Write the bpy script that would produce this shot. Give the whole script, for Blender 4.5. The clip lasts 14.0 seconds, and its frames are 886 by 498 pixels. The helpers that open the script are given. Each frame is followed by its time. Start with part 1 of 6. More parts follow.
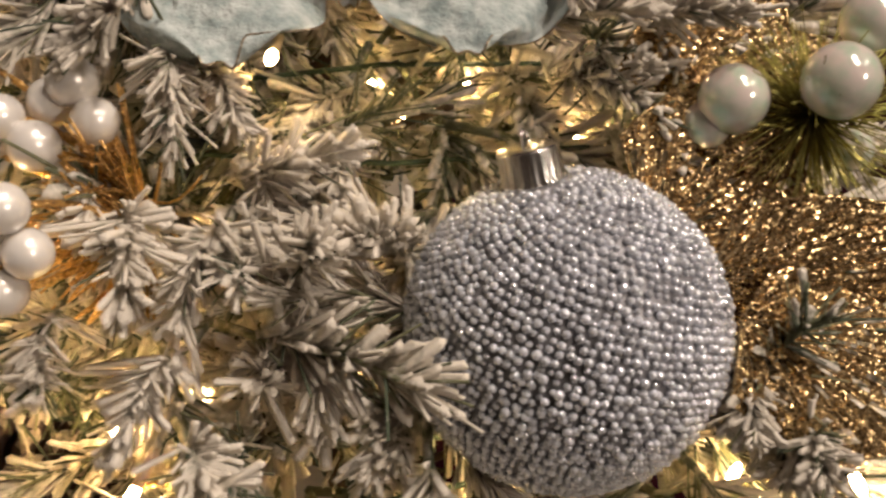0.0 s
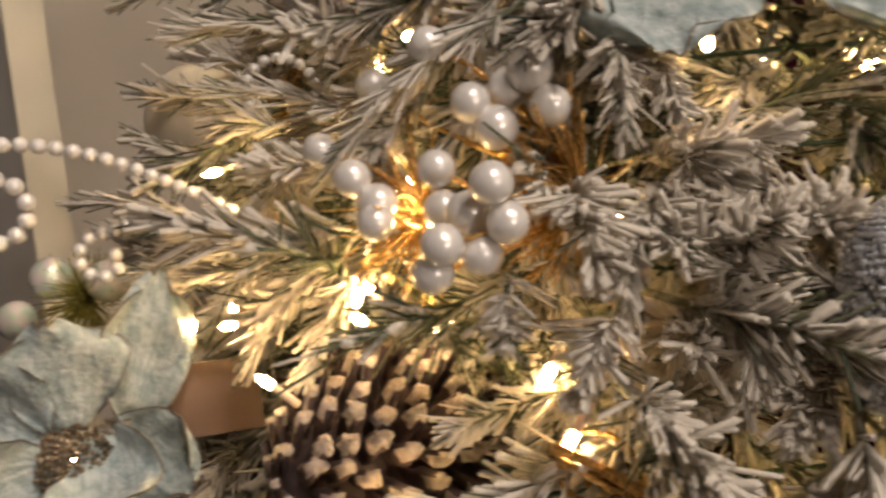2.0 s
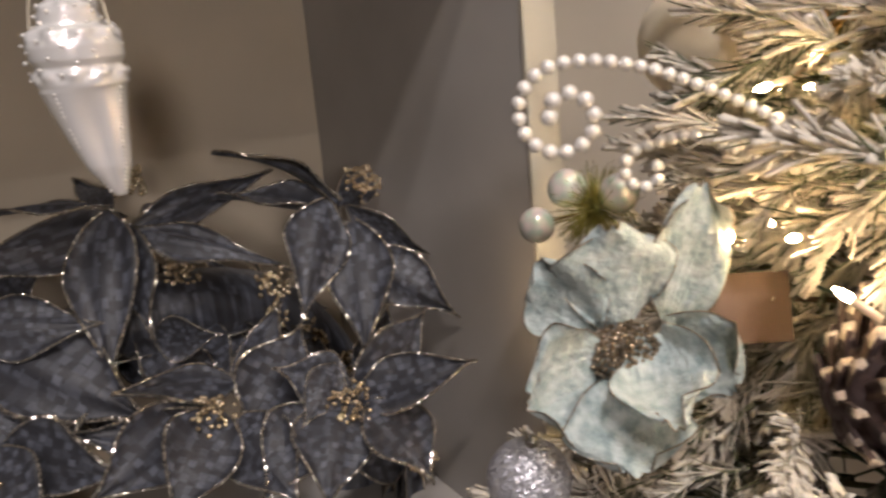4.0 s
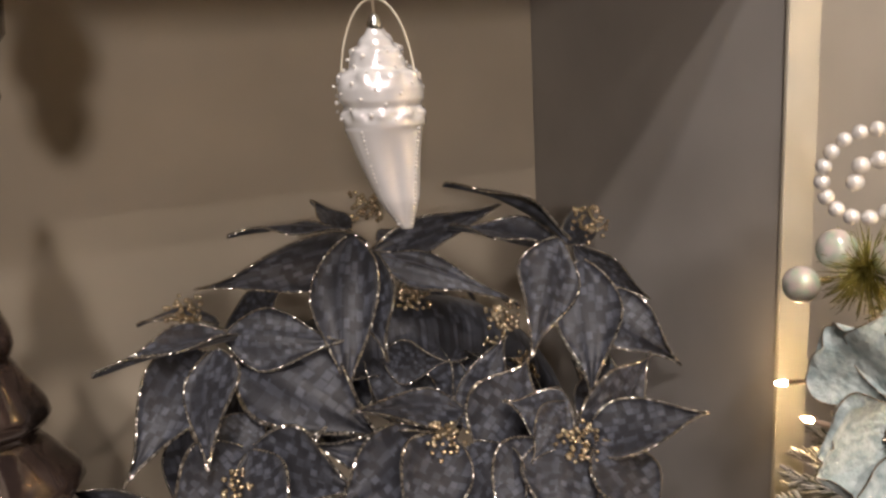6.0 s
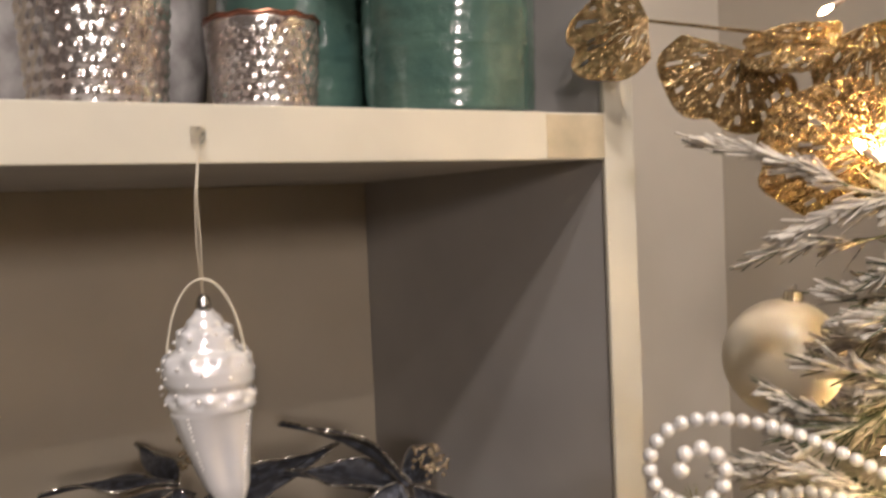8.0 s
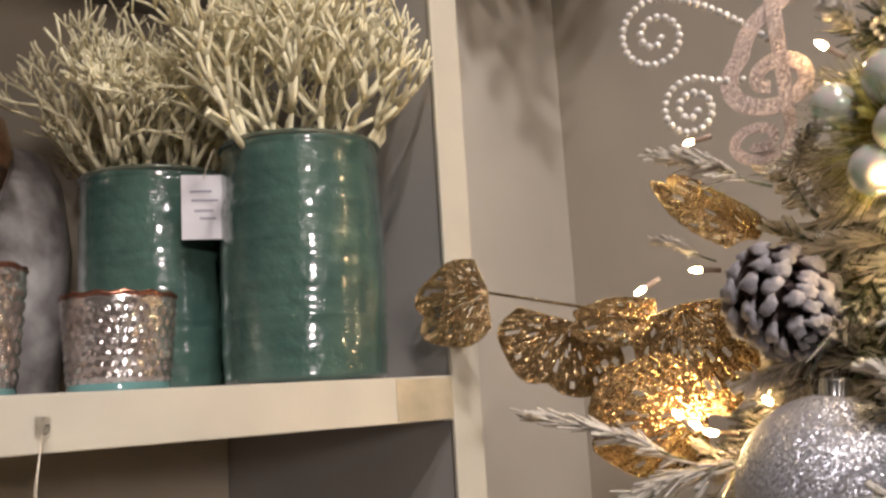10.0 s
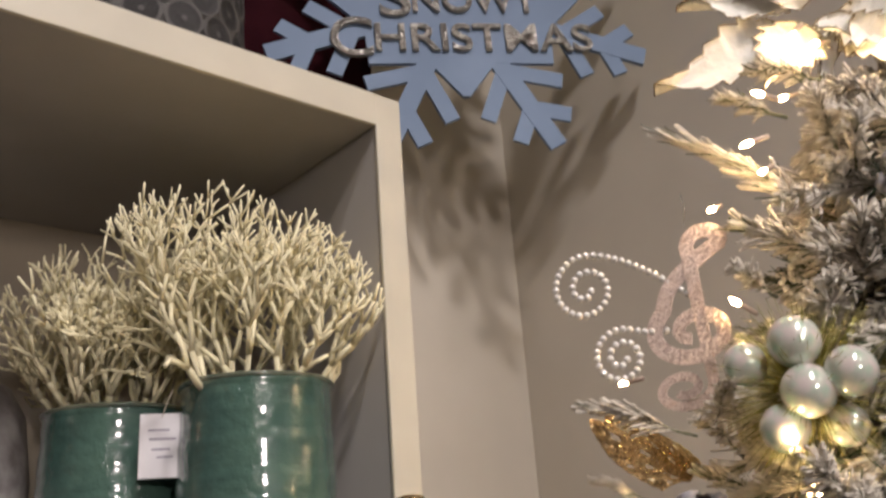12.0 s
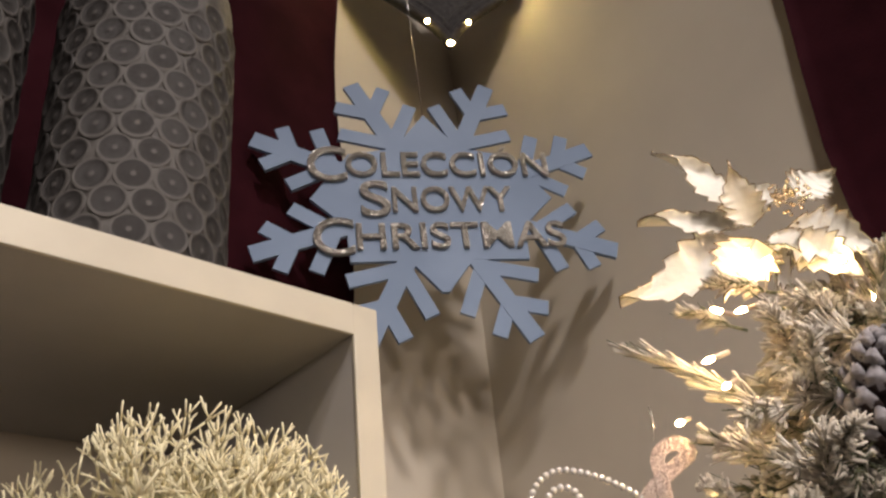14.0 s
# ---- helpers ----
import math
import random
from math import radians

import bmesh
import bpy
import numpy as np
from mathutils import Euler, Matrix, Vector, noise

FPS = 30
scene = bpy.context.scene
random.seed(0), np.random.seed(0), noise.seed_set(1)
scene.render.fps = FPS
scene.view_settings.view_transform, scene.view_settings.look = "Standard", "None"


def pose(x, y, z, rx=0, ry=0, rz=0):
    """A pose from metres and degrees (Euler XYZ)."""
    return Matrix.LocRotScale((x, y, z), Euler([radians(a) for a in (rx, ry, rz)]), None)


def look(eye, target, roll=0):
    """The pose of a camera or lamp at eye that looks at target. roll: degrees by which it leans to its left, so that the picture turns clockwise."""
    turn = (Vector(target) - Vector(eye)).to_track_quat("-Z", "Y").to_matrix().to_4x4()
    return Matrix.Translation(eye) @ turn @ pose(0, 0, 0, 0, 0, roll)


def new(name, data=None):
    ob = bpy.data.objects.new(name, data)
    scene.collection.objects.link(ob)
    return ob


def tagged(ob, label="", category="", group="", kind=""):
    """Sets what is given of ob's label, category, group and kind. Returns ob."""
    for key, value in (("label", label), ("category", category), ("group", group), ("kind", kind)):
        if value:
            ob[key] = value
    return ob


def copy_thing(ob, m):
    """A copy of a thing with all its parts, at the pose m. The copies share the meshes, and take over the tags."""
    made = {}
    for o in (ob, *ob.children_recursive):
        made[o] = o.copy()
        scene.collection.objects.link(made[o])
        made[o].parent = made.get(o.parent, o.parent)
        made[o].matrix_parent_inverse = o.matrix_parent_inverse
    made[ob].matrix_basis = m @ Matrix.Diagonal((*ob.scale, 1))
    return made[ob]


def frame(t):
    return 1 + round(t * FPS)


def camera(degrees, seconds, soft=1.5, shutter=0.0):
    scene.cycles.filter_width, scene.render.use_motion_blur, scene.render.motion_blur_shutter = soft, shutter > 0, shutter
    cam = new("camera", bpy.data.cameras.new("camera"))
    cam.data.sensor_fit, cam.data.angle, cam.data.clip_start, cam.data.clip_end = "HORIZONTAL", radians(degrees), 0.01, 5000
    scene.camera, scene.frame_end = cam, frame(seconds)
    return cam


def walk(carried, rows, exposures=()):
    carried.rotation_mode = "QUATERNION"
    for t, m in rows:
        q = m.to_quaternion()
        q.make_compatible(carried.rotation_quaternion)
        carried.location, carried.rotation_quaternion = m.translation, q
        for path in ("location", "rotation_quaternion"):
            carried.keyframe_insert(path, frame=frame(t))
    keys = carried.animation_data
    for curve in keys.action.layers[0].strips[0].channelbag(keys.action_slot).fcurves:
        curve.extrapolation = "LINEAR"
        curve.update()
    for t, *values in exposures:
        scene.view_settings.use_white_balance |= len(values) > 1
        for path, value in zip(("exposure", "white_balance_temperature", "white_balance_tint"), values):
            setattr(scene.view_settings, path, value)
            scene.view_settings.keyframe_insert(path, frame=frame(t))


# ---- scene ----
cam = camera(52.4, 14.0, soft=2.5, shutter=0.4)
PATH = [
    (0, (-0.131, 0.019, 1.203), (1.702, 0.726, 0.827), -1.3),
    (0.5, (-0.138, 0.025, 1.205), (1.649, 0.829, 0.809), -1.5),
    (1, (-0.149, 0.027, 1.206), (1.568, 0.967, 0.797), -1.8),
    (1.5, (-0.161, 0.04, 1.206), (1.483, 1.102, 0.796), -2.1),
    (2, (-0.18, 0.057, 1.211), (1.365, 1.254, 0.787), -2.6),
    (2.5, (-0.202, 0.075, 1.215), (1.239, 1.391, 0.779), -3.3),
    (3, (-0.219, 0.085, 1.213), (1.094, 1.527, 0.769), -3.7),
    (3.5, (-0.237, 0.095, 1.211), (0.921, 1.655, 0.736), -4.0),
    (4, (-0.264, 0.108, 1.213), (0.701, 1.779, 0.685), -5.0),
    (6.5, (-0.336, 0.132, 1.245), (0.345, 1.967, 0.833), -3.0),
    (7, (-0.335, 0.135, 1.262), (0.466, 1.941, 0.949), -2.8),
    (7.5, (-0.327, 0.142, 1.271), (0.598, 1.904, 1.077), -2.6),
    (8, (-0.32, 0.142, 1.288), (0.72, 1.848, 1.2), -2.5),
    (8.5, (-0.316, 0.139, 1.305), (0.826, 1.781, 1.326), -3.0),
    (9, (-0.314, 0.127, 1.319), (0.892, 1.718, 1.444), -3.4),
    (11.5, (-0.327, 0.059, 1.368), (0.927, 1.508, 1.942), -4.1),
    (12, (-0.33, 0.045, 1.381), (0.917, 1.457, 2.053), -4.3),
    (12.5, (-0.336, 0.032, 1.392), (0.902, 1.396, 2.17), -4.6),
    (13, (-0.338, 0.022, 1.399), (0.882, 1.344, 2.272), -5.1),
    (13.5, (-0.34, 0.016, 1.403), (0.863, 1.301, 2.352), -5.6),
    (14, (-0.34, 0.012, 1.403), (0.844, 1.268, 2.414), -6.0),
]
walk(cam, [(t, look(eye, target, roll)) for t, eye, target, roll in PATH],
     exposures=[(0, -0.06, 6900, 10), (1.5, -0.34, 6800, 10), (3, -0.50, 6250, 10), (4, 0.04, 5950, 10), (7, 0.2, 6200, 10), (9, 0.02, 5950, 10), (12, -0.05, 5900, 10), (14, 0.05, 6200, 10)])

# ---- world and lamps ----
world = bpy.data.worlds.new("world")
scene.world = world
world.use_nodes = True
world.node_tree.nodes["Background"].inputs[0].default_value = (0.9, 0.85, 0.78, 1)
world.node_tree.nodes["Background"].inputs[1].default_value = 0.1


def lamp(name, eye, target, power, size, color=(1.0, 0.86, 0.68), spot=None):
    data = bpy.data.lights.new(name, "SPOT" if spot else "AREA")
    data.energy, data.color = power, color
    if spot:
        data.spot_size, data.spot_blend, data.shadow_soft_size = radians(spot), 1.0, size
    else:
        data.shape, data.size = "DISK", size
    ob = new(name, data)
    ob.matrix_world = look(eye, target)
    return ob


# spots of the shop, above and behind the camera; all but the second near the ceiling
lamp("shop_spot_light", (-1.25, -1.95, 3.85), (0.12, 0.5, 1.0), 180, 0.10, (1.0, 0.84, 0.73), spot=44)
# unseen low lamp at 1.88 m, its height set by the shelf lip's shadow
lamp("shop_spot_light", (-1.4, -3.3, 1.88), (0.1, 0.8, 1.0), 180, 0.24, (1.0, 0.84, 0.73), spot=40)
lamp("shop_spot_light", (0.30, -2.9, 3.75), (0.1, 0.75, 1.3), 80, 0.05, (1.0, 0.84, 0.73), spot=44)
lamp("shop_spot_light", (-0.45, -3.2, 3.60), (0.0, 0.75, 1.2), 75, 0.05, (1.0, 0.84, 0.73), spot=44)
# unseen disk lamp added for fill and wide highlights on pearls and balls
lamp("fill_panel_light", (-0.5, -1.3, 4.05), (-0.2, -0.6, 0), 62, 0.32, (1.0, 0.87, 0.79))


# ---- materials ----
def mat(name, color=(0.5, 0.5, 0.5), rough=0.5, metal=0.0, noise_scale=0.0, noise_mix=0.25, dark=None, bump=0.0,
        bump_scale=200.0, coat=0.0, sheen=0.0, spec=0.5, emit=None, strength=0.0, trans=0.0, ior=1.45, rand=0.0, thin=0.0):
    m = bpy.data.materials.new(name)
    m.use_nodes = True
    nt = m.node_tree
    b = nt.nodes["Principled BSDF"]
    b.inputs["Base Color"].default_value = (*color, 1)
    b.inputs["Roughness"].default_value = rough
    b.inputs["Metallic"].default_value = metal
    b.inputs["Coat Weight"].default_value = coat
    b.inputs["Coat Roughness"].default_value = 0.06
    b.inputs["Coat IOR"].default_value = 1.7
    b.inputs["Sheen Weight"].default_value = sheen
    b.inputs["Specular IOR Level"].default_value = spec
    b.inputs["Transmission Weight"].default_value = trans
    b.inputs["IOR"].default_value = ior
    if thin:
        b.inputs["Thin Film Thickness"].default_value = thin
        b.inputs["Thin Film IOR"].default_value = 1.6
    if emit:
        b.inputs["Emission Color"].default_value = (*emit, 1)
        b.inputs["Emission Strength"].default_value = strength
    tc = nt.nodes.new("ShaderNodeTexCoord")
    last = None
    if noise_scale:
        n = nt.nodes.new("ShaderNodeTexNoise")
        n.inputs["Scale"].default_value = noise_scale
        n.inputs["Detail"].default_value = 6
        nt.links.new(tc.outputs["Object"], n.inputs["Vector"])
        ramp = nt.nodes.new("ShaderNodeMapRange")
        ramp.inputs[1].default_value, ramp.inputs[2].default_value = 0.35, 0.68
        nt.links.new(n.outputs["Fac"], ramp.inputs[0])
        mix = nt.nodes.new("ShaderNodeMix")
        mix.data_type = "RGBA"
        mix.inputs[6].default_value = (*color, 1)
        mix.inputs[7].default_value = (*(dark or tuple(c * (1 - noise_mix) for c in color)), 1)
        nt.links.new(ramp.outputs[0], mix.inputs[0])
        last = mix.outputs[2]
        # roughness varies with the same noise
        rr = nt.nodes.new("ShaderNodeMapRange")
        rr.inputs[3].default_value, rr.inputs[4].default_value = rough * 0.85, min(1, rough * 1.2)
        nt.links.new(n.outputs["Fac"], rr.inputs[0])
        nt.links.new(rr.outputs[0], b.inputs["Roughness"])
    if rand:
        g = nt.nodes.new("ShaderNodeNewGeometry")
        h = nt.nodes.new("ShaderNodeHueSaturation")
        mr = nt.nodes.new("ShaderNodeMapRange")
        mr.inputs[3].default_value, mr.inputs[4].default_value = 1 - rand, 1 + rand
        nt.links.new(g.outputs["Random Per Island"], mr.inputs[0])
        nt.links.new(mr.outputs[0], h.inputs["Value"])
        if last:
            nt.links.new(last, h.inputs["Color"])
        else:
            h.inputs["Color"].default_value = (*color, 1)
        last = h.outputs[0]
    if last:
        nt.links.new(last, b.inputs["Base Color"])
    if bump:
        n2 = nt.nodes.new("ShaderNodeTexNoise")
        n2.inputs["Scale"].default_value = bump_scale
        n2.inputs["Detail"].default_value = 4
        nt.links.new(tc.outputs["Object"], n2.inputs["Vector"])
        bp = nt.nodes.new("ShaderNodeBump")
        bp.inputs["Strength"].default_value = bump
        bp.inputs["Distance"].default_value = 0.002
        nt.links.new(n2.outputs["Fac"], bp.inputs["Height"])
        nt.links.new(bp.outputs[0], b.inputs["Normal"])
    return m


def glitter(name, color, scale=900.0, spread=1.3, rough=0.28, metal=0.9, dark=None):
    """Flakes: each cell of a fine Voronoi pattern tilts its own way and has its own shade."""
    m = bpy.data.materials.new(name)
    m.use_nodes = True
    nt = m.node_tree
    b = nt.nodes["Principled BSDF"]
    b.inputs["Roughness"].default_value, b.inputs["Metallic"].default_value = rough, metal
    tc = nt.nodes.new("ShaderNodeTexCoord")
    v = nt.nodes.new("ShaderNodeTexVoronoi")
    v.inputs["Scale"].default_value = scale
    nt.links.new(tc.outputs["Object"], v.inputs["Vector"])
    mix = nt.nodes.new("ShaderNodeMix")
    mix.data_type = "RGBA"
    mix.inputs[6].default_value = (*color, 1)
    mix.inputs[7].default_value = (*(dark or tuple(c * 0.4 for c in color)), 1)
    sep = nt.nodes.new("ShaderNodeSeparateColor")
    nt.links.new(v.outputs["Color"], sep.inputs[0])
    nt.links.new(sep.outputs[0], mix.inputs[0])
    nt.links.new(mix.outputs[2], b.inputs["Base Color"])
    sub = nt.nodes.new("ShaderNodeVectorMath")
    sub.operation = "SUBTRACT"
    sub.inputs[1].default_value = (0.5, 0.5, 0.5)
    nt.links.new(v.outputs["Color"], sub.inputs[0])
    sc = nt.nodes.new("ShaderNodeVectorMath")
    sc.operation = "SCALE"
    sc.inputs["Scale"].default_value = spread
    nt.links.new(sub.outputs[0], sc.inputs[0])
    g = nt.nodes.new("ShaderNodeNewGeometry")
    add = nt.nodes.new("ShaderNodeVectorMath")
    nt.links.new(g.outputs["Normal"], add.inputs[0])
    nt.links.new(sc.outputs[0], add.inputs[1])
    nz = nt.nodes.new("ShaderNodeVectorMath")
    nz.operation = "NORMALIZE"
    nt.links.new(add.outputs[0], nz.inputs[0])
    nt.links.new(nz.outputs[0], b.inputs["Normal"])
    return m


def needle_material():
    """Green needles, with flock where the mesh's own flock value says so, broken up by noise."""
    m = bpy.data.materials.new("flocked_needles")
    m.use_nodes = True
    nt = m.node_tree
    b = nt.nodes["Principled BSDF"]
    b.inputs["Roughness"].default_value = 0.85
    b.inputs["Specular IOR Level"].default_value = 0.2
    at = nt.nodes.new("ShaderNodeAttribute")
    at.attribute_name = "flock"
    tc = nt.nodes.new("ShaderNodeTexCoord")
    n = nt.nodes.new("ShaderNodeTexNoise")
    n.inputs["Scale"].default_value = 260
    n.inputs["Detail"].default_value = 3
    nt.links.new(tc.outputs["Object"], n.inputs["Vector"])
    add = nt.nodes.new("ShaderNodeMath")
    add.operation = "ADD"
    nt.links.new(at.outputs["Fac"], add.inputs[0])
    nt.links.new(n.outputs["Fac"], add.inputs[1])
    mr = nt.nodes.new("ShaderNodeMapRange")
    mr.inputs[1].default_value, mr.inputs[2].default_value = 0.70, 1.14
    nt.links.new(add.outputs[0], mr.inputs[0])
    g = nt.nodes.new("ShaderNodeNewGeometry")
    green = nt.nodes.new("ShaderNodeMix")
    green.data_type = "RGBA"
    green.inputs[6].default_value = (0.06, 0.085, 0.06, 1)
    green.inputs[7].default_value = (0.19, 0.19, 0.11, 1)
    nt.links.new(g.outputs["Random Per Island"], green.inputs[0])
    mix = nt.nodes.new("ShaderNodeMix")
    mix.data_type = "RGBA"
    mix.inputs[7].default_value = (0.68, 0.63, 0.55, 1)
    nt.links.new(green.outputs[2], mix.inputs[6])
    nt.links.new(mr.outputs[0], mix.inputs[0])
    nt.links.new(mix.outputs[2], b.inputs["Base Color"])
    bp = nt.nodes.new("ShaderNodeBump")
    bp.inputs["Strength"].default_value = 0.6
    bp.inputs["Distance"].default_value = 0.001
    n2 = nt.nodes.new("ShaderNodeTexNoise")
    n2.inputs["Scale"].default_value = 1800
    nt.links.new(tc.outputs["Object"], n2.inputs["Vector"])
    nt.links.new(n2.outputs["Fac"], bp.inputs["Height"])
    nt.links.new(bp.outputs[0], b.inputs["Normal"])
    return m


WALL = mat("painted_wall", (0.57, 0.52, 0.435), 0.7, noise_scale=3.5, noise_mix=0.14, bump=0.12, bump_scale=40)
SHELF = mat("shelf_cream_paint", (0.63, 0.59, 0.48), 0.45, noise_scale=14, noise_mix=0.1, bump=0.06, bump_scale=60)
SHELF_IN = mat("shelf_grey_paint", (0.43, 0.41, 0.385), 0.55, noise_scale=6, noise_mix=0.14, bump=0.05, bump_scale=60)
SHELF_BACK = mat("shelf_back_paint", (0.48, 0.42, 0.325), 0.55, noise_scale=5, noise_mix=0.16, bump=0.06, bump_scale=50)
PATCH = mat("worn_paint_patch", (0.55, 0.47, 0.32), 0.5, noise_scale=40, noise_mix=0.25)
# next three: surfaces out of view, kept dark so that less light bounces back
DARKWALL = mat("unseen_far_wall", (0.16, 0.13, 0.11), 0.8, noise_scale=2, noise_mix=0.4)
FLOOR = mat("floor_tile", (0.16, 0.13, 0.11), 0.35, noise_scale=4)
CEIL = mat("ceiling_paint", (0.30, 0.28, 0.26), 0.8, noise_scale=3, noise_mix=0.08)
NEEDLE = needle_material()
BARK = mat("branch_bark", (0.16, 0.11, 0.06), 0.85, noise_scale=80, noise_mix=0.5, bump=0.5)
BULB = mat("warm_bulb", (1, 0.9, 0.7), 0.3, emit=(1.0, 0.65, 0.30), strength=235)
CORD = mat("green_light_cord", (0.03, 0.06, 0.03), 0.5)
SOCKET = mat("pale_bulb_tube", (0.62, 0.48, 0.38), 0.3, coat=0.5)
PEARL = mat("pearl", (0.84, 0.81, 0.77), 0.27, metal=0.22, coat=0.7, spec=0.7, noise_scale=60, noise_mix=0.06)
BEAD = mat("silver_grey_bead", (0.66, 0.69, 0.76), 0.17, metal=0.55, coat=1.0, rand=0.25)
BALL_BASE = mat("ball_glue_base", (0.24, 0.24, 0.26), 0.4, metal=0.3, noise_scale=200, noise_mix=0.4)
SILVER = mat("silver_cap", (0.75, 0.74, 0.72), 0.2, metal=1.0, noise_scale=300, noise_mix=0.2)
GOLD = glitter("gold_glitter", (0.74, 0.55, 0.29), 1220, 1.5, 0.26, dark=(0.28, 0.18, 0.08))
COPPER = glitter("copper_gold_glitter", (0.84, 0.55, 0.22), 1500, 1.1, dark=(0.36, 0.19, 0.06))
GOLDBERRY = mat("gold_bead", (0.66, 0.55, 0.38), 0.25, metal=0.9, rand=0.3)
SILVERGLIT = glitter("silver_glitter", (0.72, 0.72, 0.76), 1000, 1.0, 0.35, 0.6, dark=(0.42, 0.42, 0.48))
PETAL = mat("pale_blue_velvet", (0.50, 0.56, 0.55), 0.7, sheen=0.3, noise_scale=150, dark=(0.24, 0.31, 0.31), bump=1.0, bump_scale=260)
CENTRE = glitter("flower_centre_glitter", (0.45, 0.36, 0.26), 900, 1.5)
LEAF = mat("grey_snakeskin_leaf", (0.076, 0.083, 0.106), 0.5, noise_scale=170, dark=(0.008, 0.008, 0.011), sheen=0.15, bump=0.3, bump_scale=300)
# snakeskin: pale cells with dark seams
_nt = LEAF.node_tree
_v = _nt.nodes.new("ShaderNodeTexVoronoi")
_v.distance, _v.inputs["Scale"].default_value = "CHEBYCHEV", 190
_v.inputs["Randomness"].default_value = 0.6
_mp = _nt.nodes.new("ShaderNodeMapping")
_mp.inputs["Scale"].default_value = (1.0, 0.75, 0.02)
_nt.links.new(_nt.nodes["Texture Coordinate"].outputs["Object"], _mp.inputs["Vector"])
_nt.links.new(_mp.outputs[0], _v.inputs["Vector"])
_r = _nt.nodes.new("ShaderNodeMapRange")
_r.inputs[1].default_value, _r.inputs[2].default_value, _r.inputs[3].default_value, _r.inputs[4].default_value = 0.30, 0.52, 0.0, 1.0
_nt.links.new(_v.outputs["Distance"], _r.inputs[0])
_sep = _nt.nodes.new("ShaderNodeSeparateColor")
_nt.links.new(_v.outputs["Color"], _sep.inputs[0])
_cell = _nt.nodes.new("ShaderNodeMapRange")
_cell.inputs[1].default_value, _cell.inputs[2].default_value, _cell.inputs[3].default_value, _cell.inputs[4].default_value = 0.30, 0.70, 0.0, 0.85
_nt.links.new(_sep.outputs[0], _cell.inputs[0])
_seam = _nt.nodes.new("ShaderNodeMath")
_seam.operation = "MULTIPLY"
_seam.inputs[1].default_value = 0.7
_nt.links.new(_r.outputs[0], _seam.inputs[0])
_most = _nt.nodes.new("ShaderNodeMath")
_most.operation = "MAXIMUM"
_nt.links.new(_cell.outputs[0], _most.inputs[0])
_nt.links.new(_seam.outputs[0], _most.inputs[1])
_nt.links.new(_most.outputs[0], _nt.nodes["Mix"].inputs[0])
CREAM = mat("matt_cream_ball", (0.72, 0.66, 0.54), 0.38, noise_scale=20, noise_mix=0.08, coat=0.15)
IRID = mat("iridescent_ball", (0.80, 0.70, 0.66), 0.10, coat=1.0, thin=420, metal=0.2, noise_scale=1.4, dark=(0.46, 0.64, 0.48))
TINSEL = mat("gold_green_tinsel", (0.50, 0.46, 0.14), 0.25, metal=0.7, rand=0.4)
CARD = mat("brown_card", (0.185, 0.120, 0.085), 0.7, noise_scale=30, noise_mix=0.15)
CONE = mat("pine_cone_scale", (0.075, 0.050, 0.048), 0.75, noise_scale=120, noise_mix=0.4, bump=0.4)
CONETIP = mat("flocked_scale_tip", (0.46, 0.39, 0.345), 0.9, noise_scale=220, noise_mix=0.5, bump=0.8, bump_scale=500)
CONETIP2 = mat("snowy_scale_tip", (0.36, 0.345, 0.37), 0.85, noise_scale=150, noise_mix=0.4, bump=0.4, bump_scale=500)


# ---- mesh helpers ----
def mesh_ob(name, verts, faces, material, parent=None, smooth=True, label="", mats=None, idx=None):
    me = bpy.data.meshes.new(name)
    me.from_pydata([tuple(v) for v in verts], [], faces)
    for mm in (mats or [material]):
        me.materials.append(mm)
    if idx is not None:
        me.polygons.foreach_set("material_index", idx)
    if smooth:
        me.polygons.foreach_set("use_smooth", [True] * len(me.polygons))
    me.update()
    ob = new(name, me)
    if parent:
        ob.parent = parent
    if label:
        tagged(ob, label)
    return ob


def part(name, bm, material, parent=None, label="", smooth=True, mats=None):
    me = bpy.data.meshes.new(name)
    bmesh.ops.recalc_face_normals(bm, faces=bm.faces)
    bm.to_mesh(me)
    bm.free()
    for mm in (mats or [material]):
        me.materials.append(mm)
    if smooth:
        me.polygons.foreach_set("use_smooth", [True] * len(me.polygons))
    ob = new(name, me)
    if parent:
        ob.parent = parent
    if label:
        tagged(ob, label)
    return ob


def thing(name, at, label, category, group="", rot=(0, 0, 0), kind=""):
    ob = new(name)
    ob.empty_display_size = 0.02
    ob.matrix_world = pose(*at, *rot)
    return tagged(ob, label, category, group, kind)


def box_bm(lo, hi, bevel=0.0):
    bm = bmesh.new()
    bmesh.ops.create_cube(bm, size=1)
    for v in bm.verts:
        v.co = Vector([lo[i] + (v.co[i] + 0.5) * (hi[i] - lo[i]) for i in range(3)])
    if bevel:
        bmesh.ops.bevel(bm, geom=bm.edges[:], offset=bevel, segments=2, affect="EDGES", profile=0.6)
    return bm


def sphere_bm(r, u=32, v=20):
    bm = bmesh.new()
    bmesh.ops.create_uvsphere(bm, u_segments=u, v_segments=v, radius=r)
    return bm


